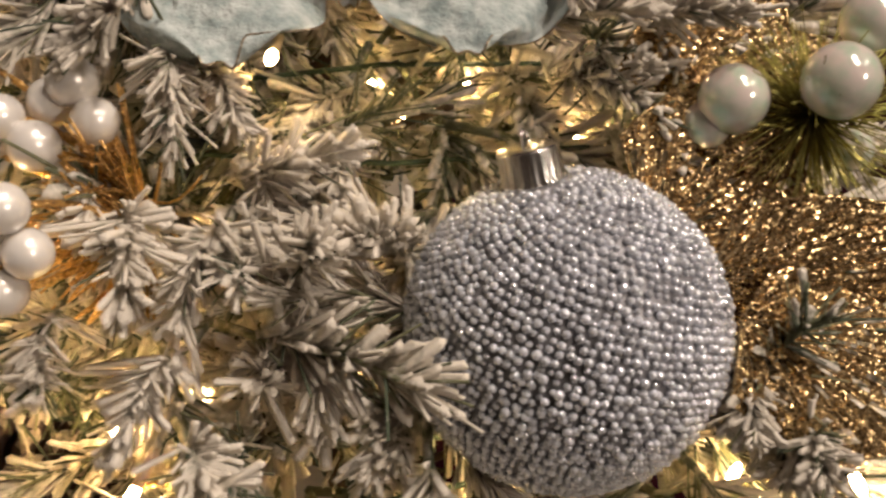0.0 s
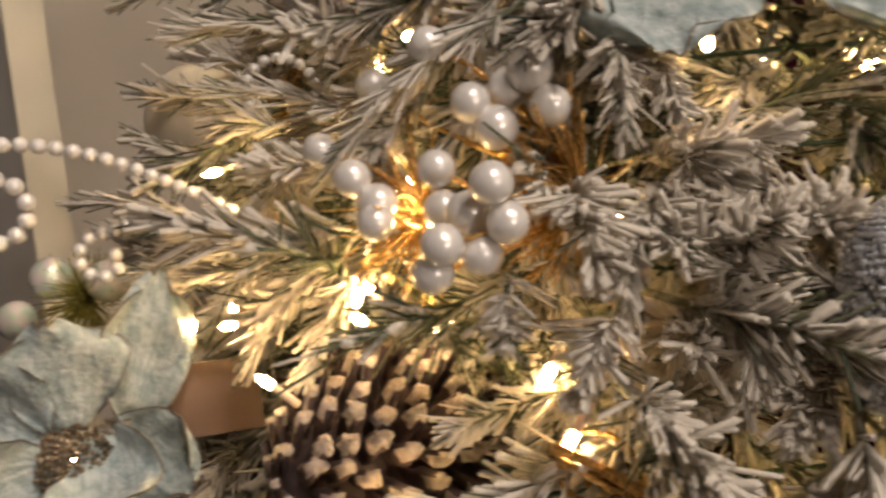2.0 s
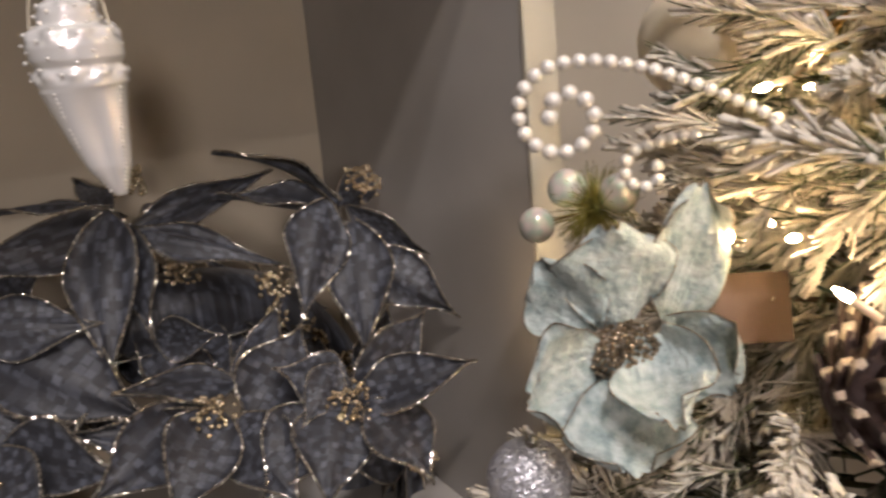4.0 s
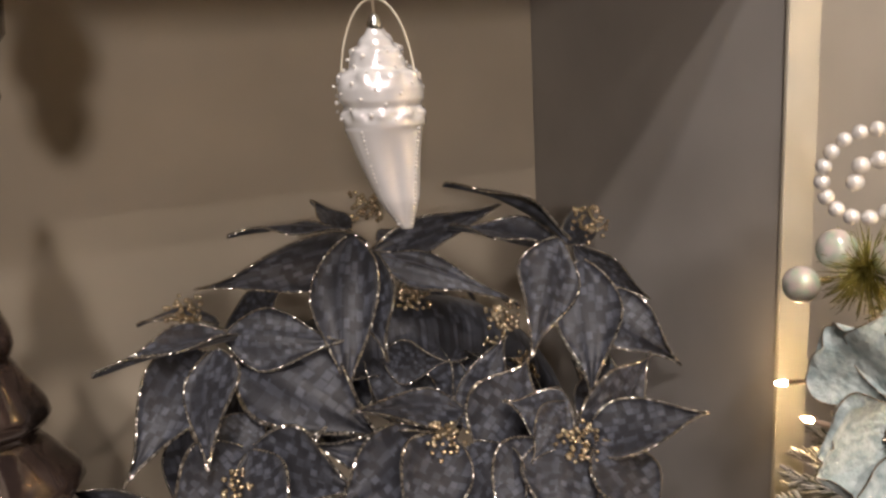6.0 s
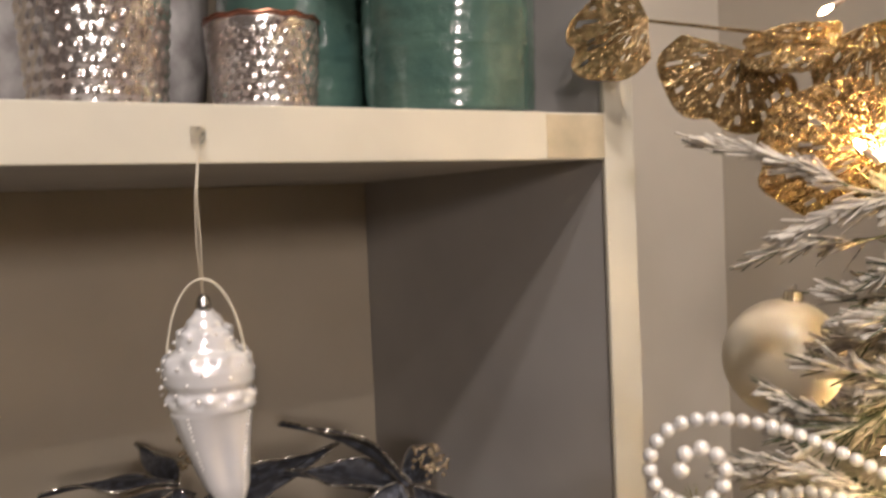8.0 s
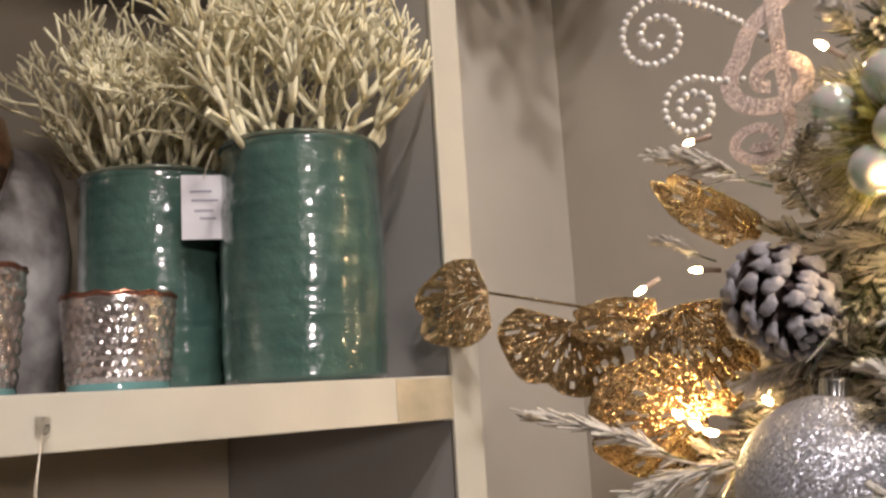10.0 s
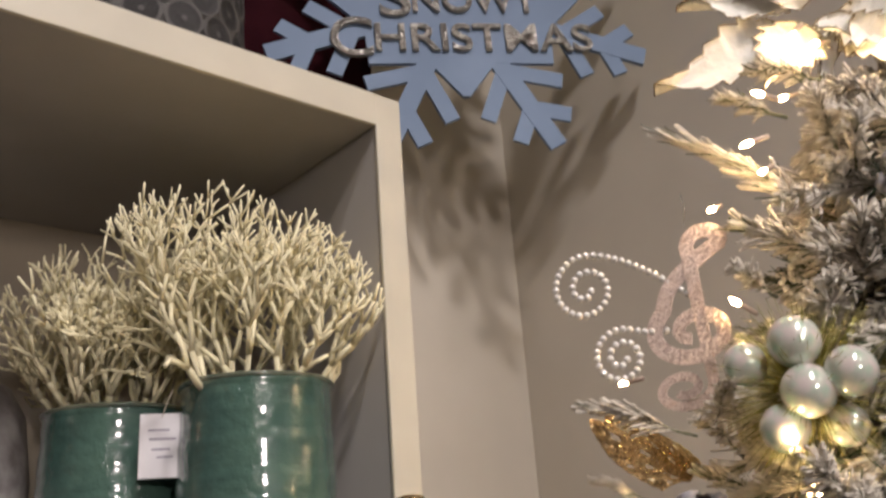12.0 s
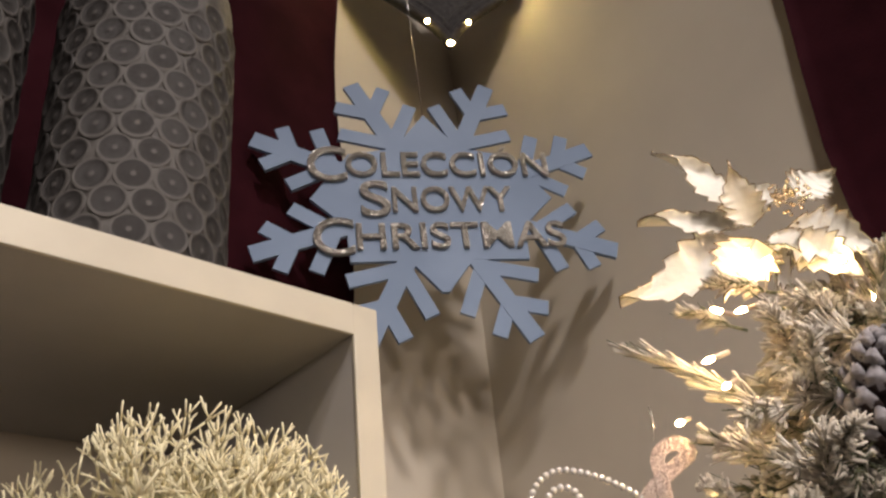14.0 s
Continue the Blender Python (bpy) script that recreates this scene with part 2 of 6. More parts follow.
def lathe(profile, n=48, wobble=None):
    """Verts and faces of a turned body; profile: (radius, z) pairs from bottom to top."""
    verts, faces = [], []
    for r, z in profile:
        for k in range(n):
            a = 2 * math.pi * k / n
            rr = r * (1 + (wobble(a, z) if wobble else 0))
            verts.append((rr * math.cos(a), rr * math.sin(a), z))
    for i in range(len(profile) - 1):
        for k in range(n):
            faces.append((i * n + k, i * n + (k + 1) % n, (i + 1) * n + (k + 1) % n, (i + 1) * n + k))
    faces.append(tuple(reversed(range(n))))
    return verts, faces


def tube(points, radius, sides=6, taper=1.0):
    """Verts and faces of a round tube along points."""
    pts = [Vector(p) for p in points]
    verts, faces = [], []
    side = None
    for i, p in enumerate(pts):
        d = (pts[min(i + 1, len(pts) - 1)] - pts[max(i - 1, 0)]).normalized()
        if side is None:
            side = d.orthogonal().normalized()
        side = (side - d * side.dot(d)).normalized()
        up = d.cross(side)
        r = radius * (1 + (taper - 1) * i / max(1, len(pts) - 1))
        for k in range(sides):
            a = 2 * math.pi * k / sides
            verts.append(p + (side * math.cos(a) + up * math.sin(a)) * r)
    for i in range(len(pts) - 1):
        for k in range(sides):
            faces.append((i * sides + k, i * sides + (k + 1) % sides, (i + 1) * sides + (k + 1) % sides, (i + 1) * sides + k))
    faces.append(tuple(reversed(range(sides))))
    faces.append(tuple(range((len(pts) - 1) * sides, len(pts) * sides)))
    return verts, faces


def join(pieces):
    verts, faces = [], []
    for v, f in pieces:
        o = len(verts)
        verts += list(v)
        faces += [tuple(i + o for i in q) for q in f]
    return verts, faces


def moved(vf, m):
    return [m @ Vector(v) for v in vf[0]], vf[1]


def aim(at, toward, roll=0):
    """A pose at a place whose z axis points toward another place."""
    d = Vector(toward) - Vector(at)
    q = d.to_track_quat("Z", "Y").to_matrix().to_4x4()
    return Matrix.Translation(at) @ q @ pose(0, 0, 0, 0, 0, roll)


_ico = {}


def ico(r, sub=2):
    if sub not in _ico:
        bm = bmesh.new()
        bmesh.ops.create_icosphere(bm, subdivisions=sub, radius=1)
        bm.verts.index_update()
        _ico[sub] = ([v.co.copy() for v in bm.verts], [tuple(v.index for v in f.verts) for f in bm.faces])
        bm.free()
    v, f = _ico[sub]
    return [c * r for c in v], f


# ---- setting ----
SX, SY, ST = 0.124, 0.640, 0.031      # inner face of the end panel, shelf front, board thickness
SBACK, SLEFT, EP = 1.04, -1.25, 0.026
Z_LOW, Z_MID, Z_TOP = 0.72, 1.320, 1.773


def setting(name, lo, hi, material, label, bevel=0.0):
    return tagged(part(name, box_bm(lo, hi, bevel), material, None, smooth=False), label, name.split("_")[0], kind="structure")


# floor, ceiling, west and south sides are unseen, added to enclose the room
setting("floor", (-3.5, -4.5, -0.1), (0.86, 1.2, 0), FLOOR, "brown tiled shop floor, out of sight below")
setting("ceiling", (-3.5, -4.5, 4.2), (0.86, 1.2, 4.3), CEIL, "unseen dark grey ceiling added to close the room")
setting("wall_north", (-3.5, 1.062, 0), (0.73, 1.2, 4.2), WALL, "beige painted wall behind the shelf unit")
setting("wall_east", (0.73, -4.5, 0), (0.86, 1.2, 4.2), WALL, "beige painted wall behind the Christmas tree")
setting("wall_west", (-3.5, -4.5, 0), (-3.4, 1.062, 4.2), DARKWALL, "unseen dark brown west wall added to close the room")
setting("wall_south", (-3.4, -4.5, 0), (0.73, -4.4, 4.2), DARKWALL, "unseen dark brown rear wall added to close the room")

unit = thing("shelf_unit", (0, 0, 0), "cream and grey painted wooden shelf unit with open compartments", "shelf")
part("end_panel", box_bm((SX, SY, 0), (SX + EP, SBACK, Z_TOP + ST), 0.0012), SHELF_IN, unit, "grey inner side with cream front edge", smooth=False)
part("front_edge", box_bm((SX - 0.0015, SY - 0.003, 0), (SX + EP + 0.001, SY + 0.001, Z_TOP + ST + 0.001), 0.001), SHELF, unit, "cream painted front edge", smooth=False)
for nm, z in (("lower_shelf", Z_LOW), ("middle_shelf", Z_MID), ("top_board", Z_TOP)):
    part(nm, box_bm((SLEFT, SY + 0.001, z), (SX - 0.001, SBACK, z + ST), 0.0012), SHELF_IN, unit, smooth=False)
    part("shelf_lip", box_bm((SLEFT, SY - 0.004, z - 0.001), (SX - 0.002, SY + 0.0005, z + ST + 0.001), 0.001), SHELF, unit, "cream painted front lip", smooth=False)
part("back_panel", box_bm((SLEFT, SBACK - 0.012, 0), (SX - 0.001, SBACK + 0.012, Z_TOP), 0), SHELF_BACK, unit, "taupe painted back", smooth=False)
part("end_panel", box_bm((SLEFT - ST, SY, 0), (SLEFT, SBACK, Z_TOP + ST), 0.001), SHELF_IN, unit, smooth=False)
part("worn_patch", box_bm((SX - 0.055, SY - 0.0046, Z_MID + 0.0005), (SX - 0.003, SY - 0.0035, Z_MID + ST - 0.0005), 0), PATCH, unit, "worn darker paint at the joint", smooth=False)


# ---- Christmas tree ----
AX, AY, TOPZ = 0.345, 0.27, 1.73       # trunk axis and top
REACH = 0.325                           # crown radius at 1.1 m


def crown_radius(z):
    return max(0.03, REACH * (1.83 - z) / 0.73)


def tip_arrays(seed, length, count, needle, flock, flat=0.6):
    """One drooping branch tip along +z: a stem and a brush of forward-leaning needles, clotted with flock. Returns verts, faces, flock values."""
    rg = random.Random(seed)
    verts, faces, vals = [], [], []
    bow = length * 0.10
    spine = lambda q: Vector((0, bow * math.sin(math.pi * q), q * length * 0.92))
    v, f = tube([(0, 0, -0.3 * length)] + [spine(q) for q in (0.0, 0.35, 0.7, 1.0)], 0.0017, 4, 0.5)
    verts += [tuple(q) for q in v]
    faces += f
    vals += [0.3 * flock] * len(v)
    for i in range(count):
        s = rg.random() ** 0.85
        a = rg.uniform(0, 2 * math.pi)
        lean = 0.85 - 0.50 * s + rg.uniform(-0.38, 0.38)
        ln = needle * rg.choice((0.45, 0.7, 0.85, 1.0, 1.2)) * rg.uniform(0.85, 1.1) * (1.0 - 0.25 * s)
        d = Vector((math.sin(lean) * math.cos(a), flat * math.sin(lean) * math.sin(a), math.cos(lean))).normalized()
        sag = Vector((-d.x * 0.35 + rg.uniform(-0.45, 0.45), rg.uniform(-0.45, 0.3), rg.uniform(-0.1, 0.3)))
        white = rg.random() < flock
        w = rg.choice((0.4, 0.55, 0.7, 0.9, 1.1, 1.6)) if white else 0.4
        p0 = spine(s)
        p1 = p0 + d * ln * 0.5
        d2 = (d + sag).normalized()
        p2 = p1 + d2 * ln * 0.5
        u = d.orthogonal().normalized()
        x = d.cross(u)
        b = len(verts)
        rings = ((p0, 0.0006 + 0.0005 * w, 0.42), (p2, 0.0012 * w, 0.85)) if white else ((p0, 0.0005, 0.1), (p2, 0.0004, 0.3))
        for p, r, fl in rings:
            for k in range(3):
                c = 2.0944 * k + a
                verts.append(tuple(p + (u * math.cos(c) + x * math.sin(c)) * r * rg.uniform(0.75, 1.25)))
                vals.append(fl * (0.5 + 0.6 * flock) if white else fl * 0.5)
        verts.append(tuple(p2 + d2 * 0.0012 * w))
        vals.append(0.9 if white else 0.25)
        n = len(rings)
        for k in range(3):
            for j in range(n - 1):
                o = b + 3 * j
                faces.append((o + k, o + (k + 1) % 3, o + 3 + (k + 1) % 3, o + 3 + k))
            o = b + 3 * (n - 1)
            faces.append((o + k, o + (k + 1) % 3, b + 3 * n))
    return verts, faces, vals


def tip_mesh(name, arrays):
    verts, faces, vals = arrays
    me = bpy.data.meshes.new(name)
    me.from_pydata(verts, [], faces)
    me.attributes.new("flock", "FLOAT", "POINT").data.foreach_set("value", vals)
    me.polygons.foreach_set("use_smooth", [True] * len(me.polygons))
    me.materials.append(NEEDLE)
    return me


FLOCKED = [tip_arrays(k, 0.058, 150, 0.020, 0.95, (0.45, 0.65, 0.9)[k % 3]) for k in range(5)]
SPARSE = [tip_arrays(20 + k, 0.064, 140, 0.022, 0.72, 0.55) for k in range(4)]
GREEN = [tip_arrays(40 + k, 0.066, 80, 0.028, 0.25, 0.8) for k in range(3)]
KINDS = FLOCKED + SPARSE + GREEN
KIND_MESHES = [tip_mesh("branch_tip", a) for a in KINDS]

tree = thing("christmas_tree", (AX, AY, 0), "artificial Christmas tree with snow-flocked green needles and warm string lights", "christmas tree")
v, f = tube([(0, 0, 0.02), (0.004, 0, 0.6), (0, 0.004, 1.2), (0, 0, TOPZ)], 0.016, 10, 0.3)
mesh_ob("trunk", v, f, BARK, tree, label="brown wrapped metal trunk")


def hero(base, end, kind, size=1.0, roll=0.0):
    """A single branch tip of the crown from one place to another."""
    me = KIND_MESHES[kind]
    ob = new("branch_tip", me)
    b, e = Vector(base), Vector(end)
    k = (e - b).length / 0.062
    ob.parent = tree
    ob.matrix_basis = Matrix.Translation((-AX, -AY, 0)) @ aim(b, e, roll) @ Matrix.Diagonal((size, size, k, 1))
    return ob


KEEP = []   # (place, radius) of what hangs on the tree, kept free of needles


def keep(at, r):
    KEEP.append((Vector(at), r))
    return at


keep((0.139, 0.082, 1.124), 0.058)
keep((0.216, 0.562, 1.172), 0.047)
keep((0.166, 0.363, 1.272), 0.056)
keep((0.090, 0.220, 1.195), 0.020)
keep((0.085, 0.236, 1.193), 0.020)
keep((0.055, 0.230, 1.160), 0.022)
keep((0.045, 0.220, 1.150), 0.020)
keep((0.055, 0.270, 1.162), 0.016)
keep((0.030, 0.436, 1.036), 0.055)
keep((0.060, 0.440, 1.080), 0.030)
keep((0.010, 0.400, 1.010), 0.040)
keep((0.128, 0.150, 1.250), 0.045)
keep((0.100, 0.180, 1.215), 0.030)
keep((0.135, 0.112, 1.215), 0.030)
keep((0.100, 0.170, 1.220), 0.025)
keep((0.150, 0.120, 1.220), 0.025)
keep((0.056, 0.378, 1.064), 0.026)
keep((0.092, 0.310, 1.040), 0.052)
keep((0.060, 0.340, 1.040), 0.035)
keep((0.120, 0.270, 1.040), 0.035)
keep((0.190, 0.400, 1.388), 0.034)
keep((0.262, 0.236, 1.585), 0.036)
keep((0.014, 0.452, 1.163), 0.030)
keep((0.050, 0.400, 1.160), 0.016)
keep((0.056, 0.447, 1.121), 0.020)
keep((0.163, 0.450, 1.566), 0.030)
keep((0.177, 0.437, 1.514), 0.026)
keep((0.205, 0.392, 1.534), 0.024)
keep((0.200, 0.390, 1.500), 0.024)
keep((0.180, 0.310, 1.480), 0.034)
keep((0.185, 0.300, 1.455), 0.034)
keep((0.171, 0.030, 1.195), 0.020)
keep((0.175, 0.003, 1.200), 0.022)
keep((0.092, 0.530, 1.085), 0.030)
keep((0.325, 0.278, 1.790), 0.050)
keep((0.280, 0.330, 1.745), 0.030)
keep((0.165, 0.035, 1.160), 0.024)
keep((0.160, -0.005, 1.140), 0.024)
keep((0.200, 0.020, 1.210), 0.020)
keep((0.140, 0.580, 1.410), 0.020)
keep((0.155, 0.560, 1.370), 0.022)
keep((0.186, 0.465, 1.350), 0.022)
keep((0.200, 0.480, 1.470), 0.020)
keep((0.223, 0.174, 1.187), 0.012)
keep((0.157, 0.171, 1.142), 0.012)
keep((0.173, -0.006, 1.072), 0.012)
keep((0.156, 0.151, 1.103), 0.012)
keep((0.232, 0.192, 1.201), 0.012)
keep((0.159, 0.354, 1.210), 0.012)
keep((0.072, 0.295, 1.122), 0.012)
keep((0.070, 0.292, 1.109), 0.012)
keep((0.102, 0.382, 1.160), 0.012)
keep((0.088, 0.364, 1.144), 0.012)
keep((0.094, 0.400, 1.093), 0.012)
keep((0.077, 0.413, 1.084), 0.012)
keep((0.095, 0.221, 1.096), 0.012)
keep((0.074, 0.200, 1.082), 0.012)
keep((0.079, 0.261, 1.152), 0.012)
keep((0.095, 0.403, 1.161), 0.012)
keep((0.082, 0.298, 1.118), 0.012)
keep((0.046, 0.321, 1.084), 0.012)
keep((0.058, 0.357, 1.101), 0.012)
keep((0.147, 0.218, 1.144), 0.012)
keep((0.211, 0.466, 1.412), 0.012)
keep((0.181, 0.493, 1.402), 0.012)
keep((0.179, 0.471, 1.313), 0.012)
keep((0.185, 0.462, 1.307), 0.012)
keep((0.191, 0.453, 1.303), 0.012)
keep((0.209, 0.424, 1.320), 0.012)
keep((0.196, 0.439, 1.254), 0.012)
keep((0.221, 0.468, 1.506), 0.012)
keep((0.200, 0.321, 1.640), 0.012)
keep((0.212, 0.312, 1.676), 0.012)
keep((0.213, 0.366, 1.610), 0.012)
keep((0.216, 0.361, 1.538), 0.012)
keep((0.191, 0.319, 1.408), 0.012)
keep((0.188, 0.326, 1.399), 0.012)
keep((0.218, 0.325, 1.625), 0.012)
keep((0.167, 0.315, 1.437), 0.012)


def is_clear(p):
    for c, r in KEEP:
        out = Vector((c.x - AX, c.y - AY, 0.12)).normalized()
        s = max(0.0, min(0.10, (p - c).dot(out)))
        if (p - (c + out * s)).length < r:
            return False
    return True


def grow_crown():
    rg = random.Random(7)
    offset, near = 0, 0
    chunks_v, chunks_f, chunks_a = [], [], []
    for layer, count, inset in ((0, 860, 0.0), (1, 430, 0.05), (2, 300, 0.10), (3, 150, 0.15)):
        for i in range(count):
            q = (i + 0.5) / count
            z = 1.72 - 0.84 * q ** 0.66
            R = crown_radius(z) * rg.uniform(0.86, 1.05) - inset
            if R < 0.015:
                continue
            turn = (i * 0.6180339 + 0.31 * layer) % 1.0 * 2 - 1
            ang = math.pi + turn * (2.0 if i % 9 else 3.14) + rg.uniform(-0.08, 0.08)
            out = Vector((math.cos(ang), math.sin(ang), 0))
            side = Vector((-out.y, out.x, 0))
            d = (out * rg.uniform(0.30, 0.85) + side * rg.uniform(-0.85, 0.85) + Vector((0, 0, rg.uniform(-0.8, 0.35)))).normalized()
            base = Vector((AX, AY, z)) + out * (R - 0.045)
            if not (is_clear(base + d * 0.055) and is_clear(base + d * 0.028) and is_clear(base)):
                continue
            if layer == 0:
                kind = rg.choice((0, 1, 2, 3, 4, 0, 1, 2, 5, 6, 7, 8, 3, 4, 9))
            else:
                kind = rg.choice((0, 3, 5, 6, 7, 8, 9, 10, 11))
            s = rg.uniform(0.80, 1.30) + 0.2 * layer
            m = aim(base, base + d, rg.uniform(0, 360)) @ Matrix.Diagonal((s, s, s, 1))
            m = Matrix.Translation((-AX, -AY, 0)) @ m
            if layer == 0 and near < 230 and math.cos(ang) < -0.25 and 0.95 < z < 1.6:
                ob = new("branch_tip", KIND_MESHES[kind])
                ob.parent = tree
                ob.matrix_basis = m
                near += 1
                continue
            vv, ff, aa = KINDS_NP[kind]
            mm = np.array(m)
            chunks_v.append(vv @ mm[:3, :3].T + mm[:3, 3])
            chunks_f.append((offset, kind))
            chunks_a.append(aa)
            offset += len(vv)
    return chunks_v, chunks_f, chunks_a


KINDS_NP = [(np.array(a[0], float), a[1], np.array(a[2], float)) for a in KINDS]
cv, cf, ca = grow_crown()
faces = []
for off, kind in cf:
    faces += [tuple(i + off for i in q) for q in KINDS[kind][1]]
me = bpy.data.meshes.new("crown")
me.from_pydata(np.concatenate(cv).tolist(), [], faces)
me.attributes.new("flock", "FLOAT", "POINT").data.foreach_set("value", np.concatenate(ca))
me.polygons.foreach_set("use_smooth", [True] * len(me.polygons))
me.materials.append(NEEDLE)
crown = new("crown", me)
crown.parent = tree
tagged(crown, "dense snow-flocked green needles", kind="stuff")
# main boughs from the trunk into the crown
rgb = random.Random(3)
for i in range(70):
    z = 0.7 + 0.95 * (i / 70)
    a = i * 2.4
    R = max(0.02, crown_radius(z + 0.05) - 0.05)
    v, f = tube([(0, 0, z), (math.cos(a) * R * 0.5, math.sin(a) * R * 0.5, z + 0.03), (math.cos(a) * R, math.sin(a) * R, z + 0.045)], 0.003, 5, 0.5)
    mesh_ob("bough", v, f, BARK, tree)


# ---- hanging things on the tree ----
def cap_parts(parent, z, r):
    h = r * 1.05
    prof = [(r * 1.05, z - 0.002), (r * 1.08, z), (r, z + 0.0006), (r, z + h - 0.0008), (r * 0.94, z + h), (r * 0.2, z + h + 0.0003), (0.0004, z + h + 0.0004)]
    v, f = lathe(prof, 72, lambda a, zz: 0.045 * math.cos(18 * a) if zz < z + h * 0.8 else 0)
    mesh_ob("cap", v, f, SILVER, parent, label="crimped silver metal cap")
    pts = [(math.cos(t) * r * 0.35, 0, z + h + r * 0.15 + math.sin(t) * r * 0.4) for t in [k * 2 * math.pi / 16 for k in range(17)]]
    v, f = tube(pts, 0.0006, 5)
    mesh_ob("ring", v, f, SILVER, parent)


def beaded_ball(at, r, lean):
    ob = thing("bauble", at, "silver-grey glass bauble covered all over in tiny pearl beads", "bauble", rot=lean)
    part("ball", sphere_bm(r - 0.0008, 48, 32), BALL_BASE, ob)
    rg = random.Random(11)
    n = 4300
    pieces_v, pieces_f, off = [], [], 0
    base_v = np.array([tuple(c) for c in ico(1.0, 2)[0]])
    base_f = ico(1.0, 2)[1]
    for i in range(n):
        z = 1 - 2 * (i + 0.5) / n
        if z > 0.972:
            continue
        a = i * 2.399963 + rg.uniform(-0.012, 0.012)
        s = math.sqrt(1 - z * z)
        p = np.array((math.cos(a) * s, math.sin(a) * s, z)) + np.array([rg.uniform(-0.009, 0.009) for _ in range(3)])
        br = 0.00132 * rg.choice((0.75, 0.9, 1.0, 1.0, 1.12, 1.2))
        pieces_v.append(base_v * br + p / np.linalg.norm(p) * (r + rg.uniform(-0.0006, 0.0003)))
        pieces_f += [tuple(q + off for q in f) for f in base_f]
        off += len(base_v)
    b = mesh_ob("bead_coat", np.concatenate(pieces_v).tolist(), pieces_f, BEAD, ob, label="tiny silver pearl beads")
    b["kind"] = "stuff"
    cap_parts(ob, r * 0.99, 0.0095)
    return ob


beaded_ball((0.139, 0.0825, 1.124), 0.0503, (-9, -10, 0))


def plain_ball(at, r, material, label, lean=(0, 0, 0), bumps=0.0):
    ob = thing("bauble", at, label, "bauble", rot=lean)
    bm = sphere_bm(r, 64, 44)
    if bumps:
        for v in bm.verts:
            v.co *= 1 + bumps * noise.noise(v.co * 900)
    part("ball", bm, material, ob)
    cap_parts(ob, r * 0.99, r * 0.16)
    return ob


plain_ball((0.216, 0.562, 1.172), 0.042, CREAM, "matt cream bauble hanging on an outer branch", (8, 6, 0))
plain_ball((0.166, 0.363, 1.272), 0.054, SILVERGLIT, "large silver glitter bauble hanging among flocked branches", (6, 0, 0), 0.004)

plain_ball((-0.026, 0.452, 0.972), 0.022, SILVERGLIT, "small silver glitter bauble hanging below the flower", (10, 0, 0))


PEARL_MESH = {}


def pearl_at(name, at, r, parent, material=PEARL):
    key = (material.name,)
    if key not in PEARL_MESH:
        bm = sphere_bm(1.0, 24, 16)
        me = bpy.data.meshes.new(name)
        bm.to_mesh(me)
        bm.free()
        me.polygons.foreach_set("use_smooth", [True] * len(me.polygons))
        me.materials.append(material)
        PEARL_MESH[key] = me
    ob = new(name, PEARL_MESH[key])
    ob.parent = parent
    ob.matrix_basis = Matrix.Translation(at) @ Matrix.Diagonal((r, r, r, 1))
    return ob


def bent(a, b, sag, n=8):
    a, b = Vector(a), Vector(b)
    return [a.lerp(b, k / n) + Vector(sag) * math.sin(math.pi * k / n) for k in range(n + 1)]


def pearl_pick(hub, pearls, r, label, seed):
    """A spray of gold glitter stems, each ending in a large pearl."""
    ob = thing("pearl_spray", hub, label, "pearl spray", "pearl sprays on the tree")
    rg = random.Random(seed)
    for p in pearls:
        q = Vector(p) - Vector(hub)
        pts = bent((0, 0, 0), q, (rg.uniform(-0.004, 0.004), rg.uniform(-0.004, 0.004), rg.uniform(-0.006, 0.01)))
        v, f = tube(pts, 0.0014, 6, 0.8)
        mesh_ob("stem", v, f, COPPER, ob, label="copper gold glitter stem")
        pearl_at("pearl", q, r * rg.uniform(0.92, 1.08), ob)
    fan = []
    for k in range(70):
        d = Vector((rg.uniform(-1, 0.15), rg.uniform(-0.3, 1), rg.uniform(-1, 0.9))).normalized()
        fan.append(tube(bent((0, 0, 0), d * rg.uniform(0.02, 0.042), (0, 0, rg.uniform(-0.005, 0.005)), 5), 0.0008, 4, 0.6))
    v, f = join(fan)
    mesh_ob("filament_tuft", v, f, COPPER, ob, label="fine copper glitter filaments")["kind"] = "stuff"
    return ob


pearl_pick((0.106, 0.214, 1.166), [(0.090, 0.217, 1.192), (0.092, 0.226, 1.204), (0.093, 0.236, 1.198), (0.082, 0.234, 1.185),
                                   (0.078, 0.242, 1.194), (0.091, 0.270, 1.214), (0.102, 0.308, 1.199)], 0.0078,
           "spray of large white pearls on copper glitter stems", 1)
pearl_pick((0.100, 0.210, 1.155), [(0.066, 0.249, 1.172), (0.050, 0.215, 1.171), (0.065, 0.246, 1.158), (0.057, 0.229, 1.159),
                                   (0.054, 0.212, 1.158), (0.039, 0.227, 1.152), (0.053, 0.222, 1.147), (0.040, 0.232, 1.142)], 0.0074,
           "dense spray of white pearls on copper glitter stems", 2)
pearl_pick((0.085, 0.270, 1.150), [(0.053, 0.277, 1.169), (0.057, 0.269, 1.160), (0.052, 0.266, 1.154), (0.058, 0.297, 1.178)], 0.0069,
           "small spray of white pearls tucked between flocked branches", 3)


